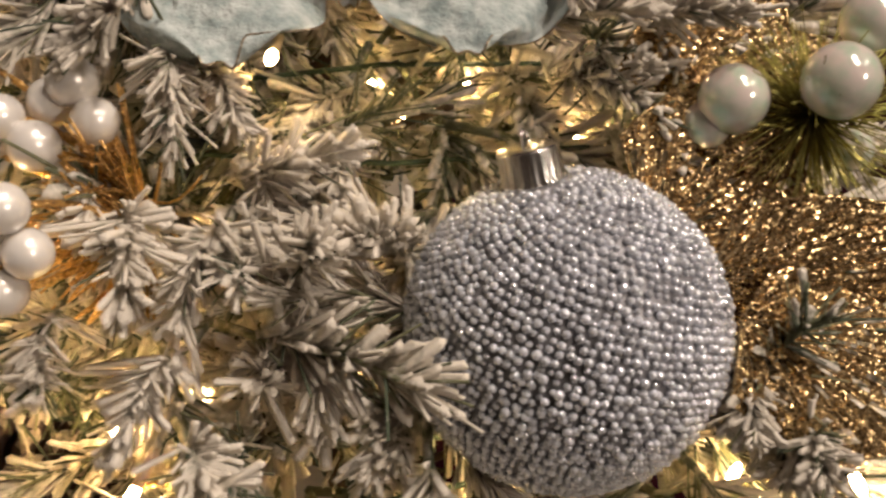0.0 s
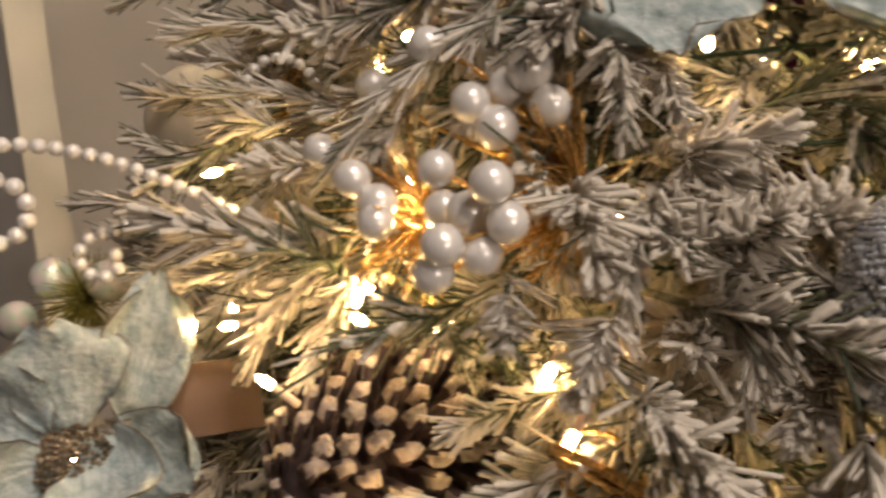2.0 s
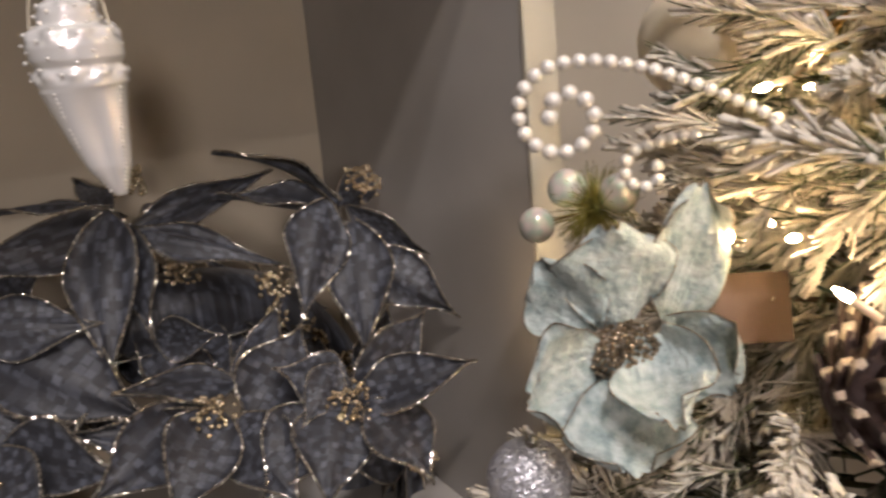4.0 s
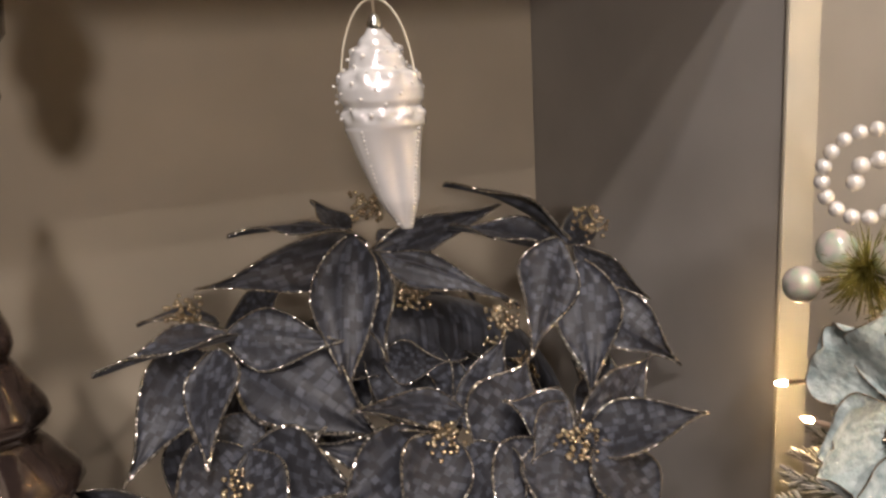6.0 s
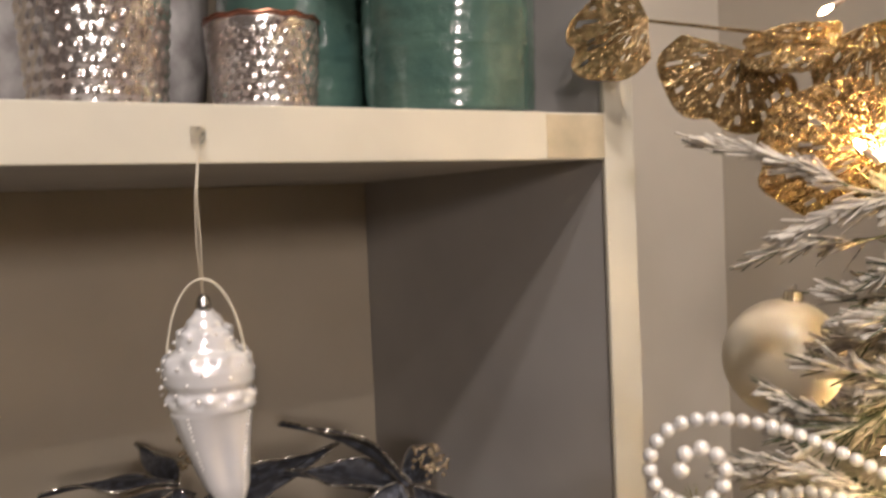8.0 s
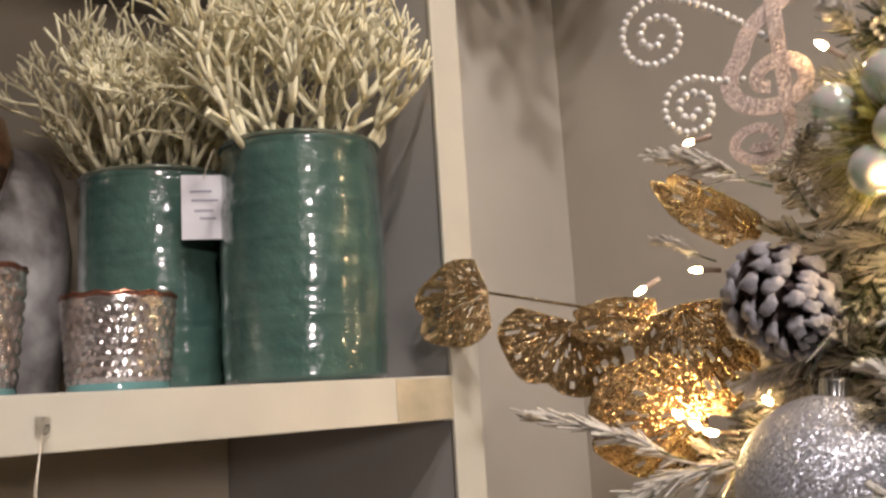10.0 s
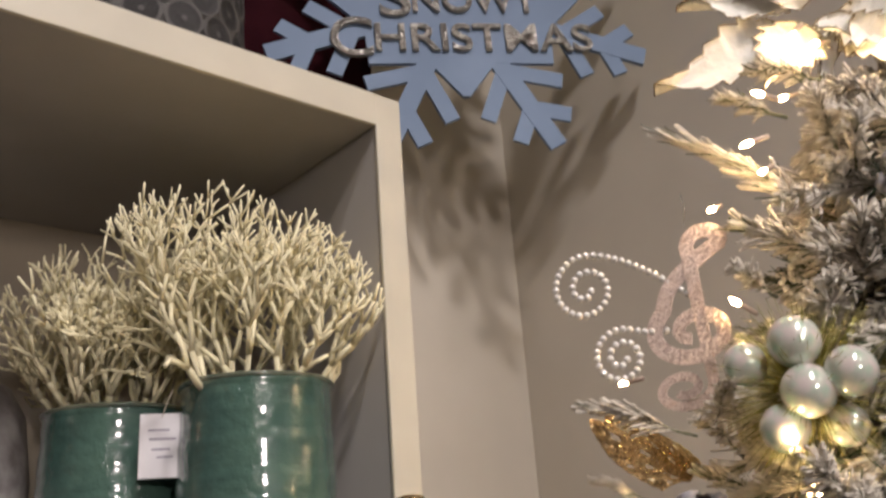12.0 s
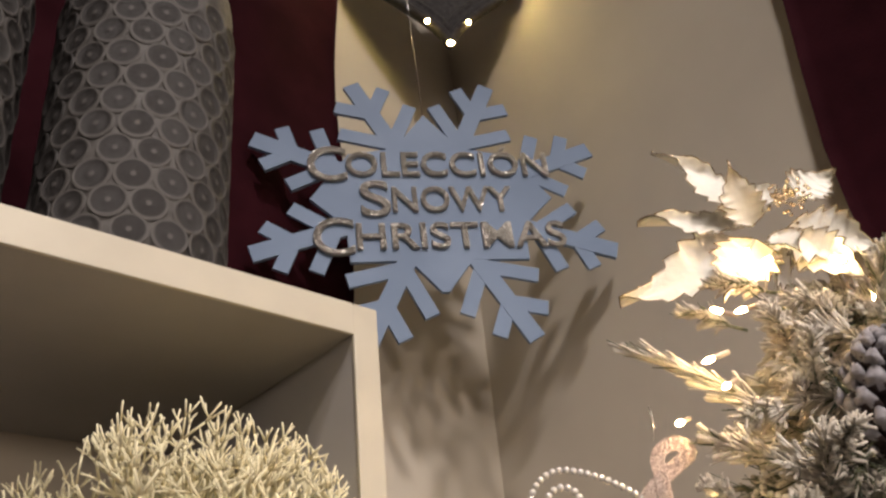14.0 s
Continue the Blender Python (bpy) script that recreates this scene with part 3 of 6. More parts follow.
def petal(length, width, cup, droop, ruffle, seed, nu=14, nv=9, thick=0.0006, jag=0.0):
    """A pointed petal from the origin along +y, its face to +z: toothed outline, cupping across, droop along, wavy rim, thickness."""
    rg = random.Random(seed)
    ph = rg.uniform(0, 6)
    top = []
    for i in range(nu + 1):
        s = i / nu
        w = width * 0.5 * math.sin(math.pi * min(1, s ** 0.75 * 0.985 + 0.01)) ** 0.9 * (1 - s ** 2.6) * (1 + jag * ((s * 7) % 1.0 - 0.4))
        for j in range(nv + 1):
            t = 2 * j / nv - 1
            vein = 0.0064 * length * math.sin(26 * t + ph) * math.sin(math.pi * s) + 0.002 * length * math.cos(t * 12)
            wave = ruffle * length * math.sin(9 * s + 3.5 * t + ph) * t * t * s
            top.append(Vector((t * w + 0.02 * length * math.sin(5 * s + ph), s * length * (1 - 0.12 * abs(droop)), vein + cup * t * t * width * 0.5 - droop * length * s * s + wave)))
    n = len(top)
    verts = top + [p - Vector((0, 0, thick)) for p in top]
    faces, W = [], nv + 1
    for i in range(nu):
        for j in range(nv):
            a = i * W + j
            faces.append((a, a + 1, a + W + 1, a + W))
            faces.append((n + a, n + a + W, n + a + W + 1, n + a + 1))
    rim = [i * W for i in range(nu + 1)] + [nu * W + j for j in range(1, W)] + [i * W + nv for i in range(nu - 1, -1, -1)]
    for a, b in zip(rim, rim[1:]):
        faces.append((a, a + n, b + n, b))
    return verts, faces, [top[k] for k in rim]


def ruffled_petal(length, width, cup, curl, seed, nu=26, nv=30, thick=0.0007):
    """A velvet petal from the origin along +y, face to +z: narrow foot, broad lobed end, fine ribs, rim that waves."""
    rg = random.Random(seed)
    ph, lobes = rg.uniform(0, 6), rg.choice((2.5, 3.5))
    top = []
    for i in range(nu + 1):
        s = i / nu
        w = width * 0.5 * (0.22 + 0.78 * math.sin(min(1, s * 1.35) * math.pi * 0.5) ** 0.8) * max(0.03, 1 - max(0, s - 0.66) / 0.34 * 0.999) ** 0.36
        for j in range(nv + 1):
            t = 2 * j / nv - 1
            y = s * length * (1 + 0.028 * math.cos(lobes * t * math.pi + ph) * s - 0.13 * t * t * s)
            rib = 0.013 * length * math.sin(t * 34) * math.sin(math.pi * min(1, s * 1.1)) * (1 - 0.6 * s)
            wave = 0.095 * length * math.sin(8 * s + 5 * t + ph) * (abs(t) ** 2.5 + 0.4 * s ** 4)
            crumple = 0.012 * length * noise.noise(Vector((t * 3 + seed, s * 5, 0)))
            top.append(Vector((t * w * (1 + 0.05 * math.sin(11 * s + ph + t)), y, cup * width * 0.5 * t * t + curl * length * s * s + rib + wave + crumple)))
    n, W = len(top), nv + 1
    verts = top + [q - Vector((0, 0, thick)) for q in top]
    faces = []
    for i in range(nu):
        for j in range(nv):
            a = i * W + j
            faces.append((a, a + 1, a + W + 1, a + W))
            faces.append((n + a, n + a + W, n + a + W + 1, n + a + 1))
    rim = [i * W for i in range(nu + 1)] + [nu * W + j for j in range(1, W)] + [i * W + nv for i in range(nu - 1, -1, -1)]
    for a, b in zip(rim, rim[1:]):
        faces.append((a, a + n, b + n, b))
    return verts, faces, [top[k] for k in rim]


def face_along(b, e, face, roll=0.0):
    """A pose at b whose y axis runs to e and whose z axis turns to the way given."""
    d = (Vector(e) - Vector(b)).normalized()
    z = Vector(face)
    z = (z - d * z.dot(d)).normalized()
    return Matrix.Translation(b) @ Matrix((d.cross(z), d, z)).transposed().to_4x4() @ Matrix.Rotation(radians(roll), 4, "Y")


def open_magnolia(at, face, petals, label, seed):
    """petals: (foot, tip, width, cup, curl, roll), from the flower's middle."""
    ob = thing("magnolia_flower", at, label, "artificial flower", "flowers on the tree")
    for k, (b, e, w, cup, curl, roll) in enumerate(petals):
        v, f, rim = ruffled_petal((Vector(e) - Vector(b)).length, w, cup, curl, seed + k)
        m = face_along(b, e, face, roll)
        v, f = moved((v, f), m)
        q = mesh_ob("petal", v, f, PETAL, ob)
        rv, rf = tube([m @ r for r in rim], 0.0004, 4)
        mesh_ob("glitter_edge", rv, rf, CENTRE, q, label="fine glitter rim")
    rg = random.Random(seed)
    m0 = aim((0, 0, 0), face)
    balls = []
    for k in range(150):
        z = 1 - (k + 0.5) / 155
        a = k * 2.4
        c = Vector((math.cos(a) * math.sqrt(1 - z * z), math.sin(a) * math.sqrt(1 - z * z), z * 0.55)) * 0.0165 * rg.uniform(0.92, 1.06)
        balls.append(moved(ico(0.0015 * rg.uniform(0.7, 1.4), 1), Matrix.Translation(c)))
    v, f = moved(join(balls), m0)
    mesh_ob("flower_centre", v, f, CENTRE, ob, label="bronze glitter bead centre")
    return ob


def tilted_card(name, at, normal, up_roll, w, h, material, label, category, hole=False):
    ob = thing(name, at, label, category)
    m = aim((0, 0, 0), normal) @ pose(0, 0, 0, 0, 0, up_roll)
    bm = box_bm((-w / 2, -h / 2, -0.0004), (w / 2, h / 2, 0.0004), 0.0002)
    bm.transform(m)
    part("card", bm, material, ob, smooth=False)
    return ob


open_magnolia((0.012, 0.418, 1.041), (-0.55, -0.82, 0.12),
              [((0.034, 0.008, 0.006), (0.053, -0.003, 0.077), 0.046, 0.4, -0.05, 12), ((-0.001, 0.020, 0.007), (-0.022, 0.038, 0.043), 0.054, 0.2, -0.1, -25),
               ((0.028, -0.004, 0.010), (0.029, -0.040, -0.016), 0.060, 0.3, -0.12, 30), ((0.006, 0.010, 0.006), (-0.002, 0.006, 0.066), 0.062, -0.30, 0.10, 0),
               ((-0.003, 0.000, -0.010), (-0.021, -0.030, -0.044), 0.064, 0.2, -0.15, 0), ((-0.006, 0.008, -0.003), (-0.055, 0.006, -0.011), 0.066, 0.25, -0.05, -10),
               ((0.016, -0.006, 0.008), (-0.010, -0.046, -0.022), 0.050, 0.4, 0.10, 20)],
              "pale blue velvet magnolia flower with bronze glitter centre", 100)
open_magnolia((0.139, 0.156, 1.245), (-0.80, -0.30, 0.25),
              [((-0.010, 0.034, 0.012), (-0.036, 0.025, -0.039), 0.066, -0.2, 0.08, 0), ((0.026, -0.034, 0.012), (-0.001, -0.043, -0.036), 0.068, -0.2, 0.05, 0),
               ((0.014, 0.004, 0.020), (0.000, -0.002, -0.019), 0.050, 0.2, 0.0, 0), ((0.0, 0.015, 0.02), (0.002, 0.045, 0.06), 0.055, 0.2, -0.1, 0),
               ((0.0, -0.015, 0.02), (0.012, -0.04, 0.06), 0.055, 0.2, -0.1, 0)],
              "pale blue velvet magnolia flower drooping over the branches", 140)
ct = tilted_card("price_card", (0.080, 0.404, 1.051), (-0.62, -0.72, 0.30), 2, 0.045, 0.036, CARD, "plain brown cardboard price card turned away", "card")


def pine_cone(at, axis, length, radius, label, tip_mat, seed, turns=9, per=9, tip_from=0.8, broad=0.18, open_by=8):
    ob = thing("pine_cone", at, label, "pine cone", "pine cones on the tree")
    m0 = aim((0, 0, 0), axis)
    rg = random.Random(seed)
    prof = [(0.25, 0.0), (0.8, 0.12), (1.0, 0.35), (0.85, 0.65), (0.5, 0.88), (0.12, 1.0)]
    v, f = lathe([(r * radius * 0.62, (z - 0.45) * length) for r, z in prof], 16)
    v, f = moved((v, f), m0)
    mesh_ob("core", v, f, CONE, ob)
    n = turns * per
    for i in range(n):
        s = (i + 0.5) / n
        a = i * 2.399963
        k = next(j for j in range(len(prof) - 1) if prof[j + 1][1] >= s)
        u = (s - prof[k][1]) / (prof[k + 1][1] - prof[k][1])
        R = radius * (prof[k][0] * (1 - u) + prof[k + 1][0] * u)
        w = broad * radius * (0.55 + 0.6 * R / radius) * rg.uniform(0.9, 1.1)
        ln = R * 0.66 + 0.005
        bm = bmesh.new()
        bmesh.ops.create_cube(bm, size=1)
        bmesh.ops.subdivide_edges(bm, edges=bm.edges[:], cuts=3, use_grid_fill=True)
        for q in bm.verts:
            u, t, z = 2 * q.co.x, q.co.y + 0.5, 2 * q.co.z
            u, z = u * math.sqrt(1 - z * z / 2), z * math.sqrt(1 - u * u / 2)
            knob = max(0.0, (t - 0.5) / 0.5)
            lump = 1 + 0.65 * noise.noise(Vector((u * 1.5 + i, t * 4, z * 1.5)))
            e = (1 - 0.28 * max(0.0, (t - 0.8) / 0.2) ** 2) * (0.50 + 0.55 * t)
            q.co = Vector((u * 0.55 * w * e * lump, t * ln * (1 - 0.06 * u * u), z * w * e * lump * (0.22 + 0.20 * knob) + 0.20 * ln * t * t - 0.12 * w * u * u))
        for fa in bm.faces:
            fa.material_index = 1 if sum(q.co.y for q in fa.verts) / len(fa.verts) > ln * tip_from else 0
        bm.transform(m0 @ pose(0, 0, (s - 0.45) * length, 0, 0, math.degrees(a)) @ pose(0, R * 0.42, 0, open_by + 34 * (s - 0.3) + rg.uniform(-9, 9), rg.uniform(-14, 14), rg.uniform(-7, 7)))
        part("scale", bm, CONE, ob, mats=[CONE, tip_mat])
    return ob


pine_cone((0.092, 0.310, 1.040), (0.75, -0.55, 0.22), 0.105, 0.046, "brown pine cone with pale flocked scale tips", CONETIP, 5, 15, 15, 0.84)
pine_cone((0.190, 0.400, 1.388), (-0.3, -0.55, -0.6), 0.075, 0.034, "small dark pine cone dusted with snow flock", CONETIP2, 6, 8, 9, 0.62, 0.36, 34)
pine_cone((0.262, 0.236, 1.585), (-0.35, -0.25, 0.8), 0.085, 0.034, "purple-brown pine cone dusted with snow flock", CONETIP2, 7, 8, 10, 0.62, 0.36, 34)


def pearl_curl(centre, right, up, r0, r1, turns, start, tail, bead0, bead1, label, spin=1):
    """A wired string of pearls: a flat spiral that opens out into a tail."""
    ob = thing("pearl_string", centre, label, "pearl string", "pearl strings on the tree")
    ex, ey = Vector(right).normalized(), Vector(up).normalized()
    pts = []
    n = 90
    for k in range(n + 1):
        s = k / n
        a = radians(start) + spin * s * turns * 2 * math.pi
        r = r0 + (r1 - r0) * s
        pts.append(ex * math.cos(a) * r + ey * math.sin(a) * r)
    end = pts[-1]
    d = (pts[-1] - pts[-2]).normalized()
    prev = end
    for t in tail:
        t = Vector(t) - Vector(centre)
        L = (t - prev).length
        c1 = prev + d * L * 0.4
        for k in range(1, 25):
            s = k / 24
            pts.append(prev * (1 - s) ** 2 + c1 * 2 * s * (1 - s) + t * s * s)
        d = (pts[-1] - pts[-2]).normalized()
        prev = t
    v, f = tube(pts[::2], 0.0006, 4)
    mesh_ob("wire", v, f, SILVER, ob)
    total = sum((b - a).length for a, b in zip(pts, pts[1:]))
    run, nxt = 0.0, 0.0
    for a, b in zip(pts, pts[1:]):
        seg = (b - a).length
        while nxt <= run + seg and seg > 0:
            r = bead0 + (bead1 - bead0) * nxt / total
            pearl_at("pearl", a.lerp(b, (nxt - run) / seg), r, ob)
            nxt += r * 2.05
        run += seg
    return ob


CR, CU = (0.80, -0.60, 0.0), (-0.08, -0.08, 0.99)
pearl_curl((0.009, 0.453, 1.155), CR, CU, 0.007, 0.0255, 1.25, 180, [(0.040, 0.428, 1.175), (0.057, 0.413, 1.166), (0.086, 0.372, 1.141)], 0.0043, 0.0030,
           "wired string of white pearls curled into a scroll", -1)
pearl_curl((0.056, 0.447, 1.121), CR, CU, 0.006, 0.013, 0.8, 20, [(0.062, 0.430, 1.139), (0.080, 0.402, 1.129), (0.094, 0.372, 1.123)], 0.0036, 0.0028,
           "short wired string of white pearls", -1)
pearl_curl((0.119, 0.383, 1.196), CR, CU, 0.015, 0.018, 0.6, 200, [(0.150, 0.350, 1.185)], 0.0030, 0.0026,
           "loop of small white pearls over a branch", -1)
CR2, CU2 = (0.55, -0.78, 0.05), (-0.15, -0.1, 0.98)
pearl_curl((0.163, 0.450, 1.566), CR2, CU2, 0.004, 0.0255, 1.75, 335, [(0.204, 0.392, 1.552)], 0.0027, 0.0025,
           "wired string of white pearls curled into a scroll", -1)
pearl_curl((0.177, 0.437, 1.514), CR2, CU2, 0.004, 0.0205, 1.75, 330, [(0.200, 0.408, 1.530)], 0.0027, 0.0025,
           "short curled string of white pearls", -1)
pearl_curl((0.262, 0.330, 1.560), CR2, CU2, 0.012, 0.020, 1.0, 200, [(0.275, 0.310, 1.535)], 0.0025, 0.0022,
           "loop of small white pearls in the branches", -1)


def tinsel_pick(hub, balls, label, seed, hair=0.035, count=420):
    ob = thing("bauble_spray", hub, label, "bauble spray", "bauble sprays on the tree")
    rg = random.Random(seed)
    hairs = []
    for k in range(count):
        d = Vector((rg.uniform(-1, 0.4), rg.uniform(-1, 1), rg.uniform(-1, 1))).normalized()
        hairs.append(tube(bent((0, 0, 0), d * hair * rg.uniform(0.6, 1.1), (0, 0, rg.uniform(-0.003, 0.003)), 3), 0.00035, 3, 0.6))
    v, f = join(hairs)
    mesh_ob("tinsel", v, f, TINSEL, ob, label="gold green tinsel needles")["kind"] = "stuff"
    for p, r in balls:
        q = Vector(p) - Vector(hub)
        pearl_at("ball", q, r, ob, IRID)
        v, f = tube([(0, 0, 0), q * 0.5, q * 0.9], 0.0008, 5)
        mesh_ob("stem", v, f, GOLD, ob)
    return ob


tinsel_pick((0.192, 0.012, 1.188), [((0.171, 0.036, 1.194), 0.0113), ((0.172, 0.005, 1.199), 0.0120), ((0.181, -0.003, 1.217), 0.0097), ((0.188, 0.000, 1.177), 0.0070), ((0.172, 0.044, 1.186), 0.008)],
            "spray of clear iridescent balls with gold green tinsel", 21)
tinsel_pick((0.205, 0.318, 1.470), [((0.179, 0.309, 1.496), 0.0162), ((0.179, 0.344, 1.489), 0.0140), ((0.176, 0.305, 1.465), 0.0163), ((0.186, 0.282, 1.473), 0.0152), ((0.175, 0.323, 1.446), 0.0150), ((0.200, 0.298, 1.445), 0.0132)],
            "spray of iridescent balls with gold green tinsel", 22, 0.058, 620)
tinsel_pick((0.092, 0.530, 1.082), [((0.080, 0.543, 1.095), 0.0125), ((0.099, 0.517, 1.092), 0.0125), ((0.060, 0.550, 1.074), 0.0115)],
            "spray of iridescent balls with gold tinsel behind the flower", 23, 0.03)


def fan_leaf(size, width, seed, ribs=22):
    """A ginkgo-like wire leaf from the origin along +y: ribs and a crinkled skin."""
    rg = random.Random(seed)
    pieces = []
    spread = radians(82)
    nu, nv = 10, ribs * 2
    top = []
    for i in range(nu + 1):
        s = i / nu
        for j in range(nv + 1):
            a = (j / nv * 2 - 1) * spread
            ln = size * (0.52 + 0.48 * math.cos(a * 1.05) + 0.02 * math.sin(9 * a + seed)) * (1 - 0.10 * math.exp(-(a * 8) ** 2))
            r = s * ln
            top.append(Vector((math.sin(a) * r * width, math.cos(a) * r, (0.0005 if j % 2 else -0.0005) * (s > 0) + 0.16 * size * (a / spread) ** 2 * s - 0.18 * size * s * s)))
    W = nv + 1
    faces = []
    n = len(top)
    for i in range(nu):
        for j in range(nv):
            if rg.random() < 0.12 and 0 < i < nu - 1:
                continue
            a = i * W + j
            faces.append((a, a + 1, a + W + 1, a + W))
            faces.append((n + a, n + a + W, n + a + W + 1, n + a + 1))
    verts = top + [p - Vector((0, 0, 0.0005)) for p in top]
    rim = [i * W for i in range(nu + 1)] + [nu * W + j for j in range(1, W)] + [i * W + nv for i in range(nu - 1, -1, -1)]
    skin = (verts, faces)
    edge = tube([top[k] for k in rim], 0.0008, 5)
    rib = join([tube([top[i * W + j] + Vector((0, 0, 0.0006)) for i in range(0, nu + 1, 2)], 0.0005, 4) for j in range(2, nv, 4)])
    return skin, edge, rib


def gold_branch(at, stem, leaves, label, seed, open_to):
    """leaves: (base, tip, size, width, roll)."""
    ob = thing("glitter_leaf_branch", at, label, "artificial branch", "gold leaf branches on the tree")
    o = Vector(at)
    if stem:
        v, f = tube([Vector(p) - o for p in stem], 0.0016, 6, 0.7)
        mesh_ob("stem", v, f, GOLD, ob)
    for k, (b, e, w, roll) in enumerate(leaves):
        b, e = Vector(b) - o, Vector(e) - o
        skin, edge, rib = fan_leaf((e - b).length, w, seed + k)
        d = (e - b).normalized()
        face = Vector(open_to) - Vector(at) - b
        z = (face - d * face.dot(d)).normalized()
        q = Matrix((d.cross(z), d, z)).transposed().to_4x4()
        m = Matrix.Translation(b) @ q @ Matrix.Rotation(radians(roll), 4, "Y")
        v, f = moved(skin, m)
        leaf = mesh_ob("leaf", v, f, GOLD, ob, smooth=False)
        v, f = moved(edge, m)
        mesh_ob("leaf_rim", v, f, GOLD, leaf)
        v, f = moved(rib, m)
        mesh_ob("leaf_ribs", v, f, GOLD, leaf)
    return ob


gold_branch((0.230, 0.400, 1.345), [(0.230, 0.400, 1.345), (0.190, 0.470, 1.372), (0.166, 0.530, 1.392), (0.127, 0.598, 1.411)],
            [((0.128, 0.596, 1.412), (0.092, 0.644, 1.398), 0.85, 15), ((0.164, 0.548, 1.384), (0.150, 0.566, 1.336), 1.35, -10),
             ((0.186, 0.490, 1.380), (0.158, 0.545, 1.394), 0.6, 40), ((0.190, 0.472, 1.388), (0.180, 0.455, 1.312), 0.85, 20),
             ((0.205, 0.470, 1.318), (0.145, 0.520, 1.300), 0.9, -35), ((0.222, 0.428, 1.428), (0.206, 0.486, 1.494), 0.42, 40)],
            "gold glitter branch with fan-shaped wire leaves", 300, (-0.5, 0.0, 1.4))
gold_branch((0.185, 0.030, 1.175), None,
            [((0.156, 0.060, 1.150), (0.180, 0.004, 1.174), 0.95, 10), ((0.180, 0.060, 1.185), (0.204, 0.014, 1.226), 0.8, -15),
             ((0.158, 0.040, 1.140), (0.172, -0.032, 1.140), 0.5, 35), ((0.150, 0.030, 1.128), (0.158, -0.030, 1.104), 0.7, -20)],
            "bronze gold glitter leaves beside the beaded bauble", 330, (-0.5, -0.1, 1.3))


def gold_scroll(at, r, label, seed):
    ob = thing("glitter_scroll", at, label, "ornament")
    rg = random.Random(seed)
    for k in range(6):
        pts = []
        tilt = Euler((rg.uniform(0, 3), rg.uniform(0, 3), rg.uniform(0, 3))).to_matrix()
        for i in range(40):
            a = i / 39 * 2.2 * math.pi
            pts.append(tilt @ Vector((math.cos(a) * r * (0.5 + 0.5 * i / 39), math.sin(a) * r * (0.5 + 0.5 * i / 39), 0)))
        v, f = tube(pts, 0.0013, 5)
        mesh_ob("curl", v, f, COPPER, ob)
    return ob


gold_scroll((0.078, 0.196, 1.066), 0.022, "copper glitter wire ornament of curled loops", 4)
gold_scroll((0.172, 0.428, 1.190), 0.022, "gold glitter wire ornament of curled loops", 9)


def ribbon(pts, half, thick, ex, ey):
    """A flat cut-out band along pts in the plane of ex and ey, with real thickness."""
    ez = ex.cross(ey).normalized()
    verts, faces = [], []
    n = len(pts)
    for i, p in enumerate(pts):
        a, b = Vector(pts[max(0, i - 1)]), Vector(pts[min(n - 1, i + 1)])
        d = (b - a).normalized()
        h = half * (0.55 + 0.45 * math.sin(math.pi * min(1, 0.12 + i / n)))
        for sx, sz in ((-1, -0.5), (1, -0.5), (1, 0.5), (-1, 0.5)):
            x, y = p[0] - d.y * h * sx, p[1] + d.x * h * sx
            verts.append(ex * x + ey * y + ez * (thick * sz + 0.0012 * math.sin(i * 0.12)))
    for i in range(n - 1):
        for k in range(4):
            faces.append((i * 4 + k, i * 4 + (k + 1) % 4, i * 4 + 4 + (k + 1) % 4, i * 4 + 4 + k))
    faces += [(3, 2, 1, 0), tuple(4 * n - 4 + k for k in range(4))]
    return verts, faces


def treble_clef():
    ob = thing("treble_clef_ornament", (0.205, 0.392, 1.534), "pale pink glitter treble clef ornament hanging on the tree", "ornament")
    ex, ey = Vector((0.50, -0.86, 0.05)).normalized(), Vector((-0.05, -0.1, 1.0)).normalized()
    pts = []
    for k in range(60):          # big inner scroll
        s = k / 59
        a = radians(250 - 470 * s)
        r = 0.005 + 0.0155 * s
        pts.append((math.cos(a) * r - 0.002, math.sin(a) * r * 1.1 - 0.004))
    for k in range(1, 30):       # up to the head loop
        s = k / 29
        pts.append((-0.016 + 0.030 * s - 0.008 * math.sin(math.pi * s), 0.012 + 0.045 * s))
    for k in range(1, 20):
        a = radians(-10 + 190 * k / 19)
        pts.append((0.006 + math.cos(a) * 0.008, 0.057 + math.sin(a) * 0.010))
    for k in range(1, 40):       # long stem down
        s = k / 39
        pts.append((-0.002 + 0.006 * s, 0.057 - 0.098 * s))
    for k in range(1, 40):       # foot curl
        s = k / 39
        a = radians(0 - 500 * s)
        r = 0.014 * (1 - 0.72 * s)
        pts.append((-0.010 + math.cos(a) * r, -0.043 + math.sin(a) * r))
    v, f = ribbon([(x * 1.45 + 0.003, y * 0.98 - 0.004) for x, y in pts], 0.0056, 0.0032, ex, ey)
    mesh_ob("clef", v, f, PINKGLIT, ob, smooth=False)
    v, f = tube([ey * 0.067, ey * 0.08 + ex * 0.002, ey * 0.092], 0.0004, 4)
    mesh_ob("thread", v, f, SILVER, ob)


PINKGLIT = glitter("pink_glitter", (0.64, 0.52, 0.45), 1100, 0.6, 0.4, 0.1, dark=(0.48, 0.37, 0.31))
treble_clef()

TOPPETAL = mat("ivory_satin_petal", (0.88, 0.85, 0.76), 0.5, sheen=0.4, noise_scale=60, noise_mix=0.12, bump=0.3, bump_scale=250)


